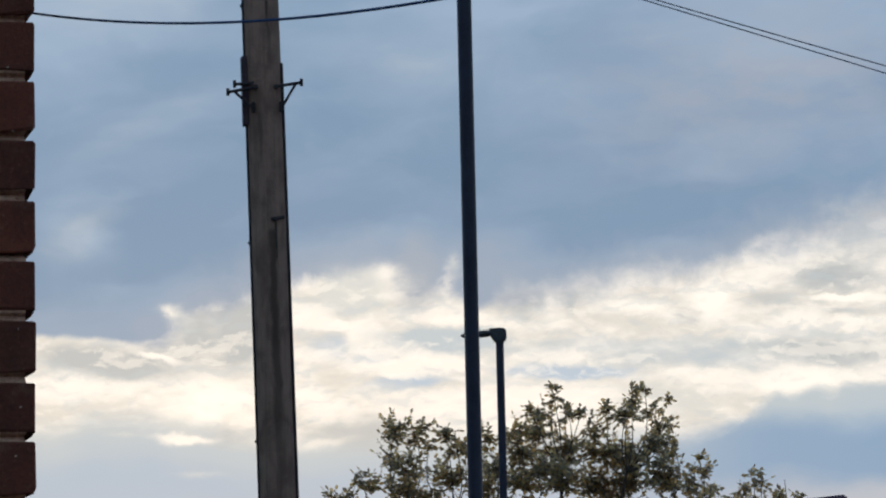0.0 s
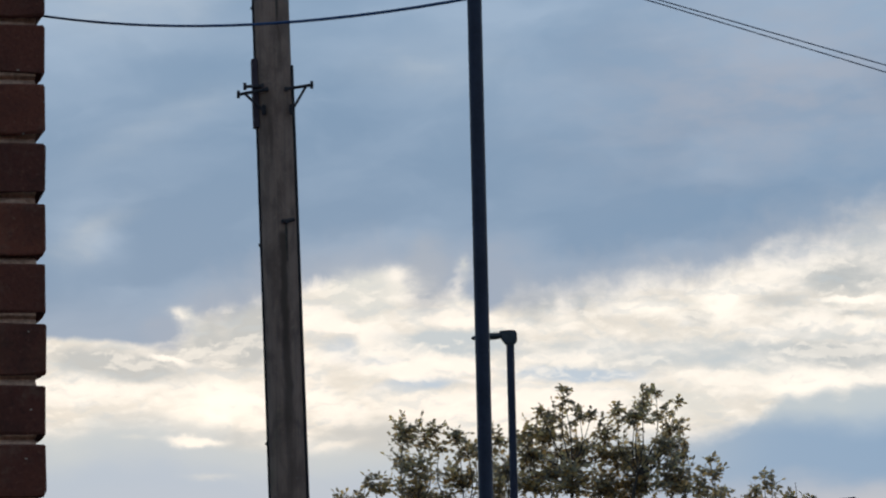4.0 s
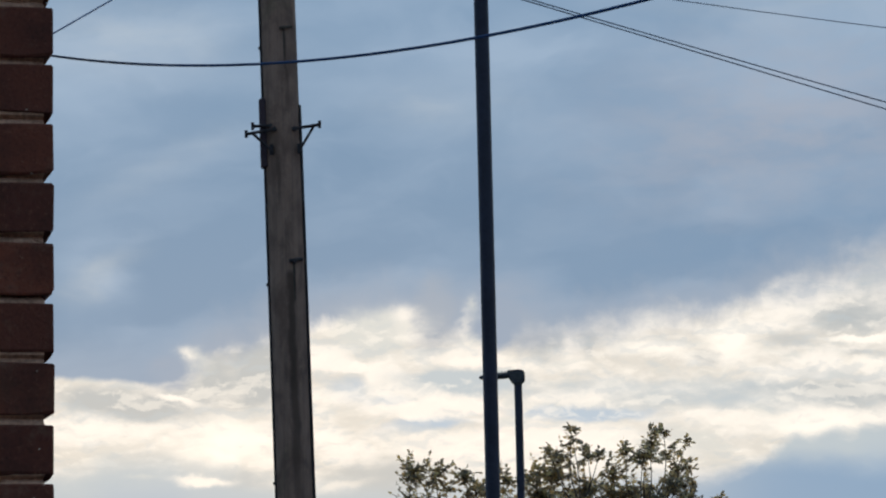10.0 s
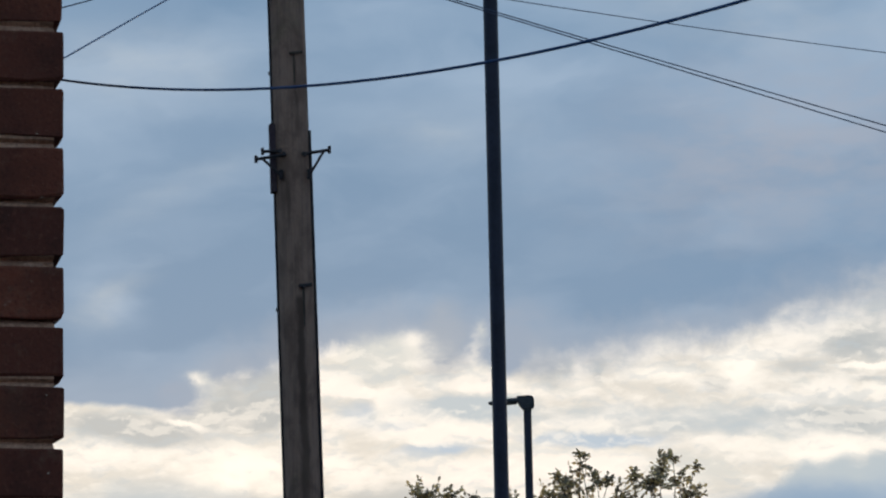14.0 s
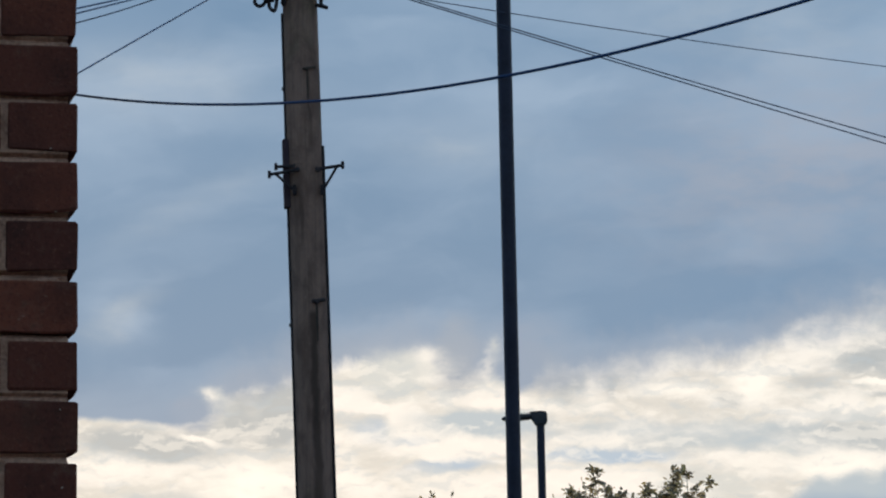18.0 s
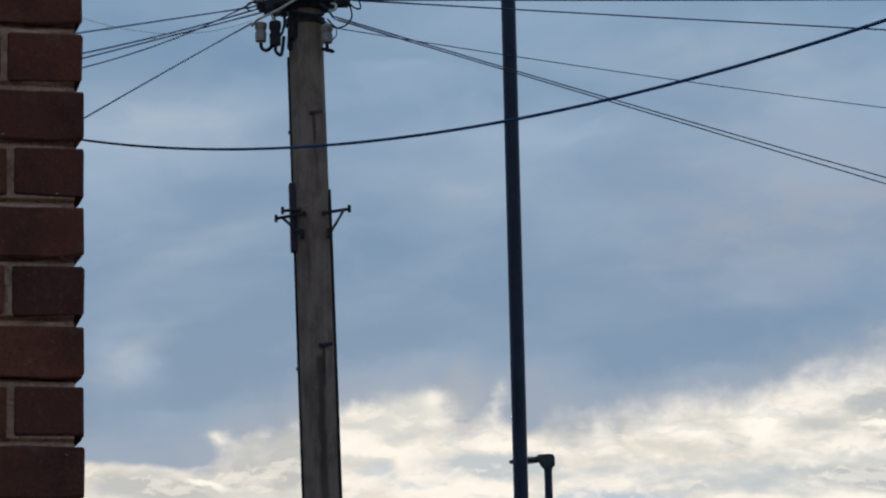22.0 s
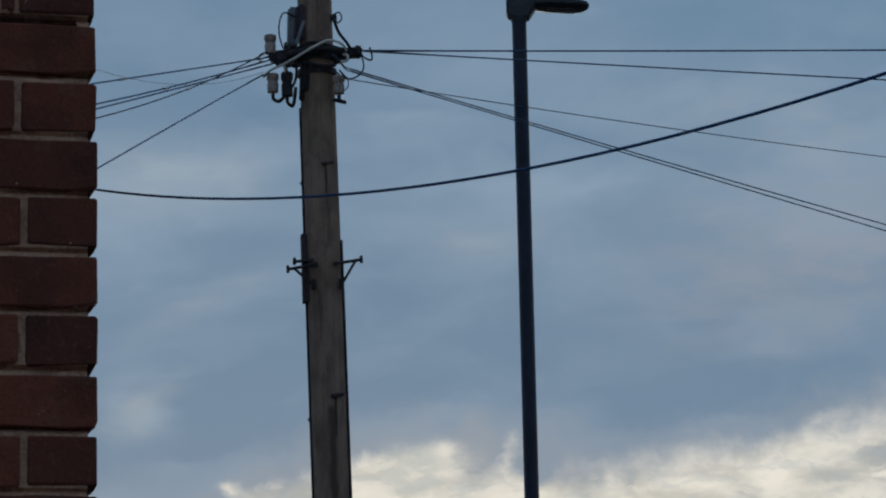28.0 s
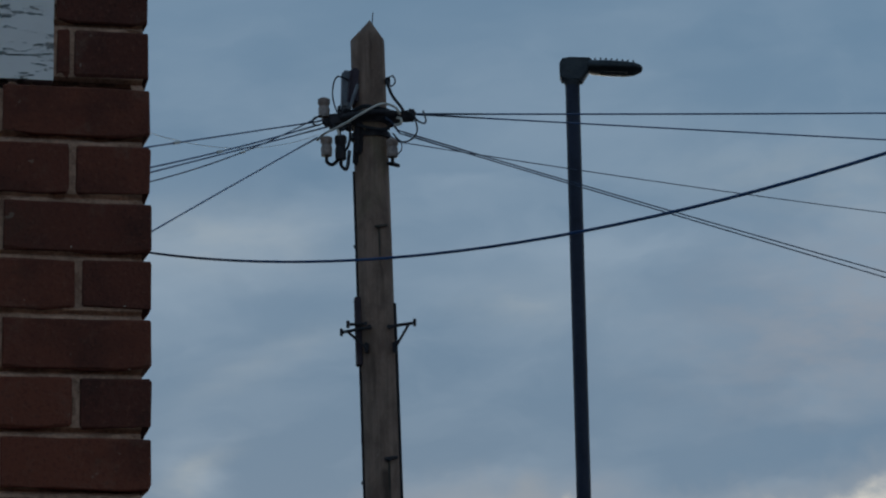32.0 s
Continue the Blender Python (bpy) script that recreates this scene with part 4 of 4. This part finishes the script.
# ---- overhead wires ----
def wire(name, a, b, sag, radius, material, label, steps=40, grip=0.0):
    """A hanging wire; grip: how far a wound dead-end sleeve runs along its start."""
    a, b = Vector(a), Vector(b)

    def hang(u):
        return a.lerp(b, u) - Vector((0, 0, 4 * sag * u * (1 - u)))

    ob = solo(name, tube([hang(i / steps) for i in range(steps + 1)], radius, 6), material, a, label, "cable", "overhead wires")
    if grip:
        span = grip / (b - a).length
        part("grip", tube([hang(span * (0.08 + 0.92 * i / 8)) for i in range(9)], radius * 1.35, 6, taper=radius * 1.1), GREY_CABLE, ob, "wound grey grip")
    return ob


wire("overhead_cable", (-0.750, 4.93, 2.755), (1.5, 1.0, 2.573), 0.288, 0.00185, NAVY_CABLE, "dark blue service cable sagging from the brick wall", 60)
RIGHT = "thin dark telephone wire strung from the pole"
wire("overhead_wire", (-0.80, 18, 6.547), (7, 18.6, 6.562), 0.022, 0.0050, BLACK_CABLE, RIGHT, grip=0.42)
wire("overhead_wire", (-0.80, 18, 6.546), (7, 18.6, 6.082), 0.012, 0.0045, BLACK_CABLE, RIGHT, grip=0.42)
wire("overhead_wire", (-0.88, 18, 6.447), (8, 21.5, 4.570), 0.062, 0.0038, GREY_CABLE, RIGHT, grip=0.42)
wire("overhead_wire", (-0.88, 18, 6.433), (8, 21.5, 4.330), 0.0, 0.0038, GREY_CABLE, RIGHT, grip=0.42)
wire("overhead_wire", (-0.88, 18, 6.378), (9, 27, 7.282), 0.132, 0.0030, GREY_CABLE, "faint grey telephone wire strung from the pole")
HOUSE_END = CORNER + AWAY * 7.0
wire("pale_cord", (-1.36, 18, 6.434), (HOUSE_END.x, HOUSE_END.y, 5.299), 0.330, 0.0016, PALE_CABLE, "thin pale cord hanging between pole and brick house")
CORD_GLINTS = {6.516: 0.424, 6.496: 0.310, 6.542: 0.245}  # height at the pole: how far along a pale piece imitates a cord glint
LEFT = "thin dark telephone wire from the pole to the brick house"
for z0, z1, sag, r in ((6.516, 4.396, 0.0, 0.0045), (6.496, 4.300, 0.046, 0.0045), (6.468, 4.193, 0.004, 0.0043), (6.542, 4.298, 0.139, 0.0036), (6.419, 3.604, -0.012, 0.0042)):
    strand = wire("house_wire", (-1.36, 18, z0), (HOUSE_END.x, HOUSE_END.y, z1), sag, r, BLACK_CABLE if r > 0.004 else GREY_CABLE, LEFT, grip=0.5)
    if z0 in CORD_GLINTS:
        a, b, at = Vector((-1.36, 18, z0)), Vector((HOUSE_END.x, HOUSE_END.y, z1)), CORD_GLINTS[z0]
        part("cord_glint", tube([a.lerp(b, u) - Vector((0, 0, 4 * sag * u * (1 - u))) for u in (at - 0.007, at, at + 0.007)], r * 1.7, 6), PALE_CABLE, strand, "short pale piece imitating light caught by the cord")


# ---- street lamps ----
def street_lamp(x, y, top, turn, label):
    """A round column with a flat lantern held by a knuckle; the lantern points along turn, in degrees."""
    lamp = thing("street_lamp", (x, y, 0), label, "street lamp", "street lamps")
    c, s = math.cos(radians(turn)), math.sin(radians(turn))
    neck = top - 0.16

    def put(bm):
        bmesh.ops.transform(bm, matrix=Matrix.Translation((x, y, 0)) @ Matrix.Rotation(radians(turn), 4, "Z"), verts=bm.verts)
        return bm

    part("column", put(lathe((0, 0, 0), (0, 0, 1), [(0, 0.075), (1.2, 0.075), (1.26, 0.062), (1.3, 0.0455), (neck * 0.6, 0.0450), (neck + 0.03, 0.0450)], 28)), LAMP_PAINT, lamp, "dark blue-grey painted column")
    part("collar", put(lathe((0, 0, neck - 0.02), (0, 0, 1), [(0, 0.046), (0.02, 0.052), (0.05, 0.052)], 24)), LAMP_SHELL, lamp)
    outline = [(-0.066, 0.012), (-0.078, 0.035), (-0.078, 0.118), (-0.060, 0.150), (-0.01, 0.158), (0.115, 0.150), (0.125, 0.135), (0.118, 0.085), (0.062, 0.0), (-0.03, 0.002)]
    bm = bmesh.new()
    front = [bm.verts.new((px, -0.055, neck + pz)) for px, pz in outline]
    back = [bm.verts.new((px, 0.055, neck + pz)) for px, pz in outline]
    bm.faces.new(front), bm.faces.new(back[::-1])
    for i in range(len(outline)):
        j = (i + 1) % len(outline)
        bm.faces.new((front[i], front[j], back[j], back[i]))
    bmesh.ops.recalc_face_normals(bm, faces=bm.faces)
    bmesh.ops.bevel(bm, geom=[e for e in bm.edges if abs(e.verts[0].co.y - e.verts[1].co.y) < 1e-4], offset=0.012, segments=2, affect="EDGES")
    housing = part("housing", put(bm), LAMP_SHELL, lamp, "dark cast knuckle")
    part("hinge_bolt", put(tube([(-0.02, -0.062, neck + 0.07), (-0.02, 0.062, neck + 0.07)], 0.012, 10)), LAMP_SHELL, housing)
    # the lantern: a thin tapering shell, rounded at its end
    bm, rings = bmesh.new(), []
    for u, half, low, high in ((0.100, 0.070, 0.076, 0.128), (0.125, 0.100, 0.066, 0.126), (0.20, 0.118, 0.060, 0.122), (0.33, 0.118, 0.050, 0.110), (0.39, 0.100, 0.054, 0.102), (0.425, 0.066, 0.062, 0.094), (0.440, 0.025, 0.072, 0.086)):
        ring = []
        for k in range(20):
            a = k * math.tau / 20
            ry = math.copysign(abs(math.cos(a)) ** 0.5, math.cos(a)) * half
            rz = (low + high) / 2 + math.copysign(abs(math.sin(a)) ** 0.6, math.sin(a)) * (high - low) / 2
            ring.append(bm.verts.new((u, ry, neck + rz)))
        rings.append(ring)
    for lo, hi in zip(rings, rings[1:]):
        for k in range(20):
            bm.faces.new((lo[k], lo[(k + 1) % 20], hi[(k + 1) % 20], hi[k]))
    bm.faces.new(rings[0]), bm.faces.new(rings[-1])
    shell = part("lantern", put(bm), LAMP_SHELL, lamp, "flat grey lantern")
    for i in range(8):
        u = 0.145 + i * 0.034
        part("cooling_fin", put(block((u, 0, neck + 0.129 - max(0, i - 1) * 0.0036), (0.010, 0.15, 0.022), (0, 2, 0), 0.003)), LAMP_SHELL, shell)
    part("lens", put(block((0.262, 0, neck + 0.0585), (0.17, 0.095, 0.006), (0, 4.4, 0), 0.002)), LENS, shell, "smoked lens under the lantern")
    part("door", put(block((0.0, -0.073, 0.75), (0.09, 0.012, 0.5), (0, 0, 0), 0.004)), LAMP_PAINT, lamp)
    return lamp


street_lamp(0.161, 19.0, 7.155, 0, "tall dark street lamp with a flat lantern")
street_lamp(0.614, 35.5, 5.985, 180, "shorter far street lamp with a flat lantern before the tree")

# ---- trees ----
rng = random.Random(7)


def leaf(verts, faces, p, d, n, size):
    side = d.cross(n).normalized()
    w = size * 0.31
    i = len(verts)
    verts += [p, p + d * size * 0.28 + side * w * 0.85 + n * size * 0.04, p + d * size * 0.66 + side * w * 0.9 + n * size * 0.05, p + d * size,
              p + d * size * 0.66 - side * w * 0.9 + n * size * 0.05, p + d * size * 0.28 - side * w * 0.85 + n * size * 0.04]
    faces += [(i, i + 1, i + 2, i + 3), (i, i + 3, i + 4, i + 5)]


def shake(v, amount):
    return (v + Vector((rng.uniform(-1, 1), rng.uniform(-1, 1), rng.uniform(-1, 1))) * amount).normalized()


def grow_tree(name, base, fork, boughs, clumps, label, leaf_size):
    """Boughs: (end x, depth offset, end z), from the fork. Clumps of twigs and leaves: (x, z, radius), each on a branch from the nearest bough."""
    tree = thing(name, base, label, "tree")
    base, fork = Vector(base), Vector(fork)
    part("trunk", tube(bend([base - Vector((0, 0, 0.1)), base.lerp(fork, 0.5) + Vector((0.06, 0.05, 0)), fork], 5), 0.15, 10, taper=0.09), BARK, tree)
    verts, faces, twigs, ends = [], [], bmesh.new(), []
    for x, dy, z in boughs:
        end = Vector((x, base.y + dy, z))
        part("bough", tube(bend([fork, fork.lerp(end, 0.5) + Vector((0.12 * (end.x - fork.x), 0.1 * dy, -0.12)), end], 6), 0.05, 8, taper=0.016), BARK, tree)
        ends.append(end)
    for x, z, r in clumps:
        centre = Vector((x, base.y + rng.uniform(-0.8, 0.8), z))
        root = min(ends, key=lambda e: (e.x - centre.x) ** 2 + 0.4 * (e.z - centre.z) ** 2 + (5.0 if e.z > centre.z else 0.0))
        sway_by = Vector((rng.uniform(-0.10, 0.10) + 0.18 * (centre.x - root.x), rng.uniform(-0.1, 0.1), -0.10))
        line = bend([root, root.lerp(centre, 0.55) + sway_by, centre + Vector((0, 0, r * 0.3))], 6)
        part("limb", tube(line, 0.011, 6, taper=0.003), BARK, tree)
        for k in range(max(9, int(38 * (r / 0.2) ** 1.6))):
            way = Vector((rng.gauss(0, 1), rng.gauss(0, 1), rng.gauss(0.25, 0.9))).normalized()
            start = centre + Vector((rng.gauss(0, 0.28), rng.gauss(0, 0.28), rng.gauss(0, 0.24))) * r
            reach = max(r, 0.09) * rng.uniform(0.45, 1.0) * (1.35 if way.z > 0.55 and rng.random() < 0.3 else 1.0)
            end = start + Vector((way.x, way.y, way.z * 0.85)) * reach
            shoot = bend([start, start.lerp(end, 0.5) + Vector((0, 0, -0.08 * reach)), end], 4)
            tube(shoot, 0.0045, 3, twigs, 0.0015, close=False)
            side = way.cross(Vector((0, 0, 1))).normalized()
            count = max(4, int(reach / 0.024))
            for n in range(count):
                u = (n + rng.random()) / count
                p = shoot[min(int(u * (len(shoot) - 1)), len(shoot) - 2)].lerp(shoot[min(int(u * (len(shoot) - 1)) + 1, len(shoot) - 1)], rng.random())
                d = shake(way * 0.6 + side * (0.9 if n % 2 else -0.9) + Vector((0, 0, -0.1)), 0.55)
                leaf(verts, faces, p, d, shake(Vector((0, 0, 1)), 0.9), leaf_size * rng.uniform(0.6, 1.25))
            leaf(verts, faces, end, shake(way, 0.3), shake(Vector((0, 0, 1)), 0.8), leaf_size)
    tagged(part("twig", twigs, BARK, tree), kind="stuff")
    me = bpy.data.meshes.new("crown")
    me.from_pydata([v - base for v in verts], [], faces)
    me.materials.append(LEAVES)
    crown = new("crown", me)
    crown.parent = tree
    tagged(crown, "olive-green leaves turning yellow", kind="stuff")
    return tree


WEST_CLUMPS = [  # x, height, radius
    (-0.65, 5.03, 0.21), (-0.38, 5.05, 0.20), (-0.69, 4.80, 0.18), (-0.46, 4.58, 0.23), (-0.56, 4.33, 0.27), (-0.23, 4.86, 0.12), (-0.01, 4.97, 0.17),
    (0.11, 4.78, 0.17), (-0.01, 4.48, 0.27), (0.21, 4.84, 0.11), (-1.10, 4.50, 0.13), (-0.94, 4.40, 0.15), (-1.43, 4.33, 0.11), (-1.23, 4.24, 0.14),
    (-0.29, 4.24, 0.23),
]
MIDDLE_CLUMPS = [
    (0.47, 4.94, 0.17), (0.54, 4.63, 0.26), (0.46, 4.35, 0.23), (0.83, 4.99, 0.17), (0.88, 4.75, 0.26), (1.07, 4.97, 0.21), (1.00, 5.29, 0.08),
    (1.16, 5.20, 0.21), (1.31, 5.42, 0.11), (1.30, 5.59, 0.05), (1.45, 5.19, 0.15), (1.61, 5.19, 0.10), (1.09, 4.54, 0.29), (1.43, 4.81, 0.29),
    (1.36, 4.39, 0.30), (0.87, 4.36, 0.26),
]
EAST_CLUMPS = [
    (1.77, 5.00, 0.18), (1.85, 4.72, 0.26), (1.75, 4.39, 0.30), (1.98, 5.31, 0.13), (2.12, 5.13, 0.21), (2.26, 5.40, 0.14), (2.29, 5.55, 0.07),
    (2.40, 5.48, 0.06), (2.18, 4.78, 0.29), (2.16, 4.38, 0.34), (2.50, 5.25, 0.14), (2.59, 5.07, 0.15), (2.48, 4.78, 0.23), (2.50, 4.42, 0.30),
    (2.70, 5.40, 0.06), (2.72, 5.13, 0.08), (2.74, 4.91, 0.08), (2.65, 4.70, 0.14), (2.70, 4.36, 0.18),
]
BOUGHS = [(-1.25, 0.1, 3.9), (-0.55, -0.2, 4.0), (0.05, 0.3, 4.1), (0.55, -0.2, 4.0), (1.05, 0.2, 4.2), (1.35, -0.3, 4.6), (1.75, 0.2, 4.0), (2.15, -0.1, 4.5), (2.6, 0.2, 4.0)]
grow_tree("tree", (1.3, 38.0, 0), (1.3, 38.0, 2.4), BOUGHS, WEST_CLUMPS + MIDDLE_CLUMPS + EAST_CLUMPS, "leafy olive-green tree with a loose uneven crown", 0.066)
SHRUB_CLUMPS = [
    (2.94, 4.33, 0.17), (3.07, 4.63, 0.10), (3.13, 4.76, 0.05), (3.07, 4.50, 0.12), (3.27, 4.34, 0.12), (3.72, 4.47, 0.09), (3.78, 4.35, 0.12),
    (3.57, 4.27, 0.12), (4.35, 4.26, 0.09), (3.97, 4.18, 0.11), (3.15, 4.18, 0.19), (3.43, 4.14, 0.14), (3.74, 4.15, 0.15),
]
shrub = grow_tree("tree", (3.7, 38.6, 0), (3.7, 38.6, 2.4), [(3.1, 0.1, 3.6), (3.6, -0.2, 3.5), (4.4, 0.1, 3.5)], SHRUB_CLUMPS, "thin low tree with sparse green shoots", 0.066)
for lean in (-0.10, -0.04):
    part("bare_twig", tube([(4.16 + lean * 0.3, 38.6, 3.9), (4.15 + lean, 38.6, 4.46 - abs(lean))], 0.008, 5, taper=0.004), BARK, shrub)

# ---- low building behind the trees ----
building = thing("low_building", (3.17, 47, 0), "low building with a dark sloping roof edge behind trees", "building")
part("wall", block((3.17, 47, 1.95), (4.6, 4.0, 3.9), (0, 0, 0), 0.02), RENDER_WALL, building)
part("roof", block((3.17, 47, 4.28), (5.0, 4.4, 0.26), (0, -5.5, 0), 0.03), ROOF_EDGE, building, "dark purple-brown roof edge")

# ---- bricks of the house ----
pieces = {}


def brick_mesh(length, variant):
    key = (round(length, 4), variant)
    if key not in pieces:
        r = random.Random(int(length * 10000) * 7 + variant)
        bm = bmesh.new()
        bmesh.ops.create_cube(bm, size=1.0, matrix=Matrix.Diagonal((length, SHORT, BRICK_H, 1)))
        bmesh.ops.bevel(bm, geom=bm.edges[:], offset=0.0024, segments=1, affect="EDGES")
        longest = [e for e in bm.edges if abs(e.verts[0].co.x - e.verts[1].co.x) > 0.02]
        bmesh.ops.subdivide_edges(bm, edges=longest, cuts=4)
        for v in bm.verts:
            worn = r.random() ** 5 * 0.0028
            v.co += Vector((r.uniform(-1, 1), r.uniform(-1, 1), r.uniform(-1, 1))) * 0.0008
            v.co.z -= math.copysign(worn, v.co.z)
            # the lower arris has crumbled most at the brick's ends
            if v.co.z < 0 and abs(v.co.x) > length / 2 - 0.004:
                v.co.z += r.uniform(0.001, 0.006)
        pieces[key] = mesh_of("brick", bm, BRICK, False)
    return pieces[key]


brick_rng = random.Random(3)
run_verts, run_faces = {"front": [], "side": []}, {"front": [], "side": []}
CUBE_FACES = ((0, 1, 3, 2), (4, 6, 7, 5), (0, 4, 5, 1), (2, 3, 7, 6), (0, 2, 6, 4), (1, 5, 7, 3))


CORNER_WIDTHS = {2: 0.1045, 0: 0.0965, -2: 0.0990, -4: 0.0955}  # course: width of the header at the corner


def lay(face, s0, length, z, near, width=SHORT):
    """One brick of a face, from s0 along it; z is its lower edge."""
    along, inward, owner = (LEFTWARD, AWAY, wall_front) if face == "front" else (AWAY, LEFTWARD, wall_side)
    jit = 0.0016
    lean = max(-0.0016, 0.018 * (z - 2.66))
    centre = CORNER + LEFTWARD * lean + along * (s0 + length / 2) + inward * (width / 2 + brick_rng.uniform(-jit, jit * 0.6)) + Vector((0, 0, z + BRICK_H / 2 + brick_rng.uniform(-jit, jit)))
    if near:
        ob = new("brick", brick_mesh(length, brick_rng.randrange(4)))
        ob.parent = owner
        ob.location = centre - owner.location
        ob.scale = (1, width / SHORT, 1)
        ob.rotation_euler = (radians(brick_rng.uniform(-0.5, 0.5)), radians(brick_rng.uniform(-0.35, 0.35)), math.atan2(along.y, along.x) + radians(brick_rng.uniform(-0.4, 0.4)))
    else:
        vs, fs = run_verts[face], run_faces[face]
        i = len(vs)
        for a in (-0.5, 0.5):
            for b in (-0.5, 0.5):
                for c in (-0.5, 0.5):
                    vs.append(centre + along * a * length + inward * b * width + Vector((0, 0, c * BRICK_H)) - owner.location)
        fs += [tuple(i + k for k in f) for f in CUBE_FACES]


def lay_courses(face, run):
    first = -int(HEADER_TOP / COURSE)
    for n in range(first, int((WALL_TOP - HEADER_TOP) / COURSE) + 1):
        z = HEADER_TOP + n * COURSE - BRICK_H
        if z < 0 or z + BRICK_H > WALL_TOP:
            continue
        header = (n % 2 == 0)
        if face == "side":
            # the corner brick belongs to the front; the side starts behind it
            s = SHORT + JOINT if not header else LONG + JOINT
        else:
            s = 0.0
        while s < run - 0.05:
            length = LONG
            if face == "front" and s == 0.0 and header:
                length = CORNER_WIDTHS.get(n, 0.099 if n < 0 else SHORT)
            length = min(length, run - s)
            beside = face == "front" and z + BRICK_H > BOARD_LOW and z < BOARD_HIGH
            if beside and s == 0.0 and not header:
                length = 0.129
            if beside and header and 0.1 < s < 0.2:
                s -= 0.003
                length = 0.0178
            if beside and BOARD_RIGHT - 0.005 < s + length and s < BOARD_LEFT and not (s < BOARD_RIGHT - 0.02):
                s = BOARD_LEFT + JOINT if s < BOARD_LEFT else s + length + JOINT
                continue
            near = z > 1.5 and z < 3.4 and s < (0.62 if face == "front" else 0.45)
            if face == "front" and s == 0.0 and header:
                lay("side", 0.0, LONG, z, near, length)
            else:
                lay(face, s, length, z, near)
            s += length + JOINT


lay_courses("front", FRONT_RUN)
lay_courses("side", SIDE_RUN)
for face, owner in (("front", wall_front), ("side", wall_side)):
    me = bpy.data.meshes.new("brick_run")
    me.from_pydata(run_verts[face], [], run_faces[face])
    me.materials.append(BRICK_RUN)
    me.update()
    ob = new("brick_run", me)
    ob.parent = owner
    tagged(ob, "further red-brown bricks", kind="stuff")
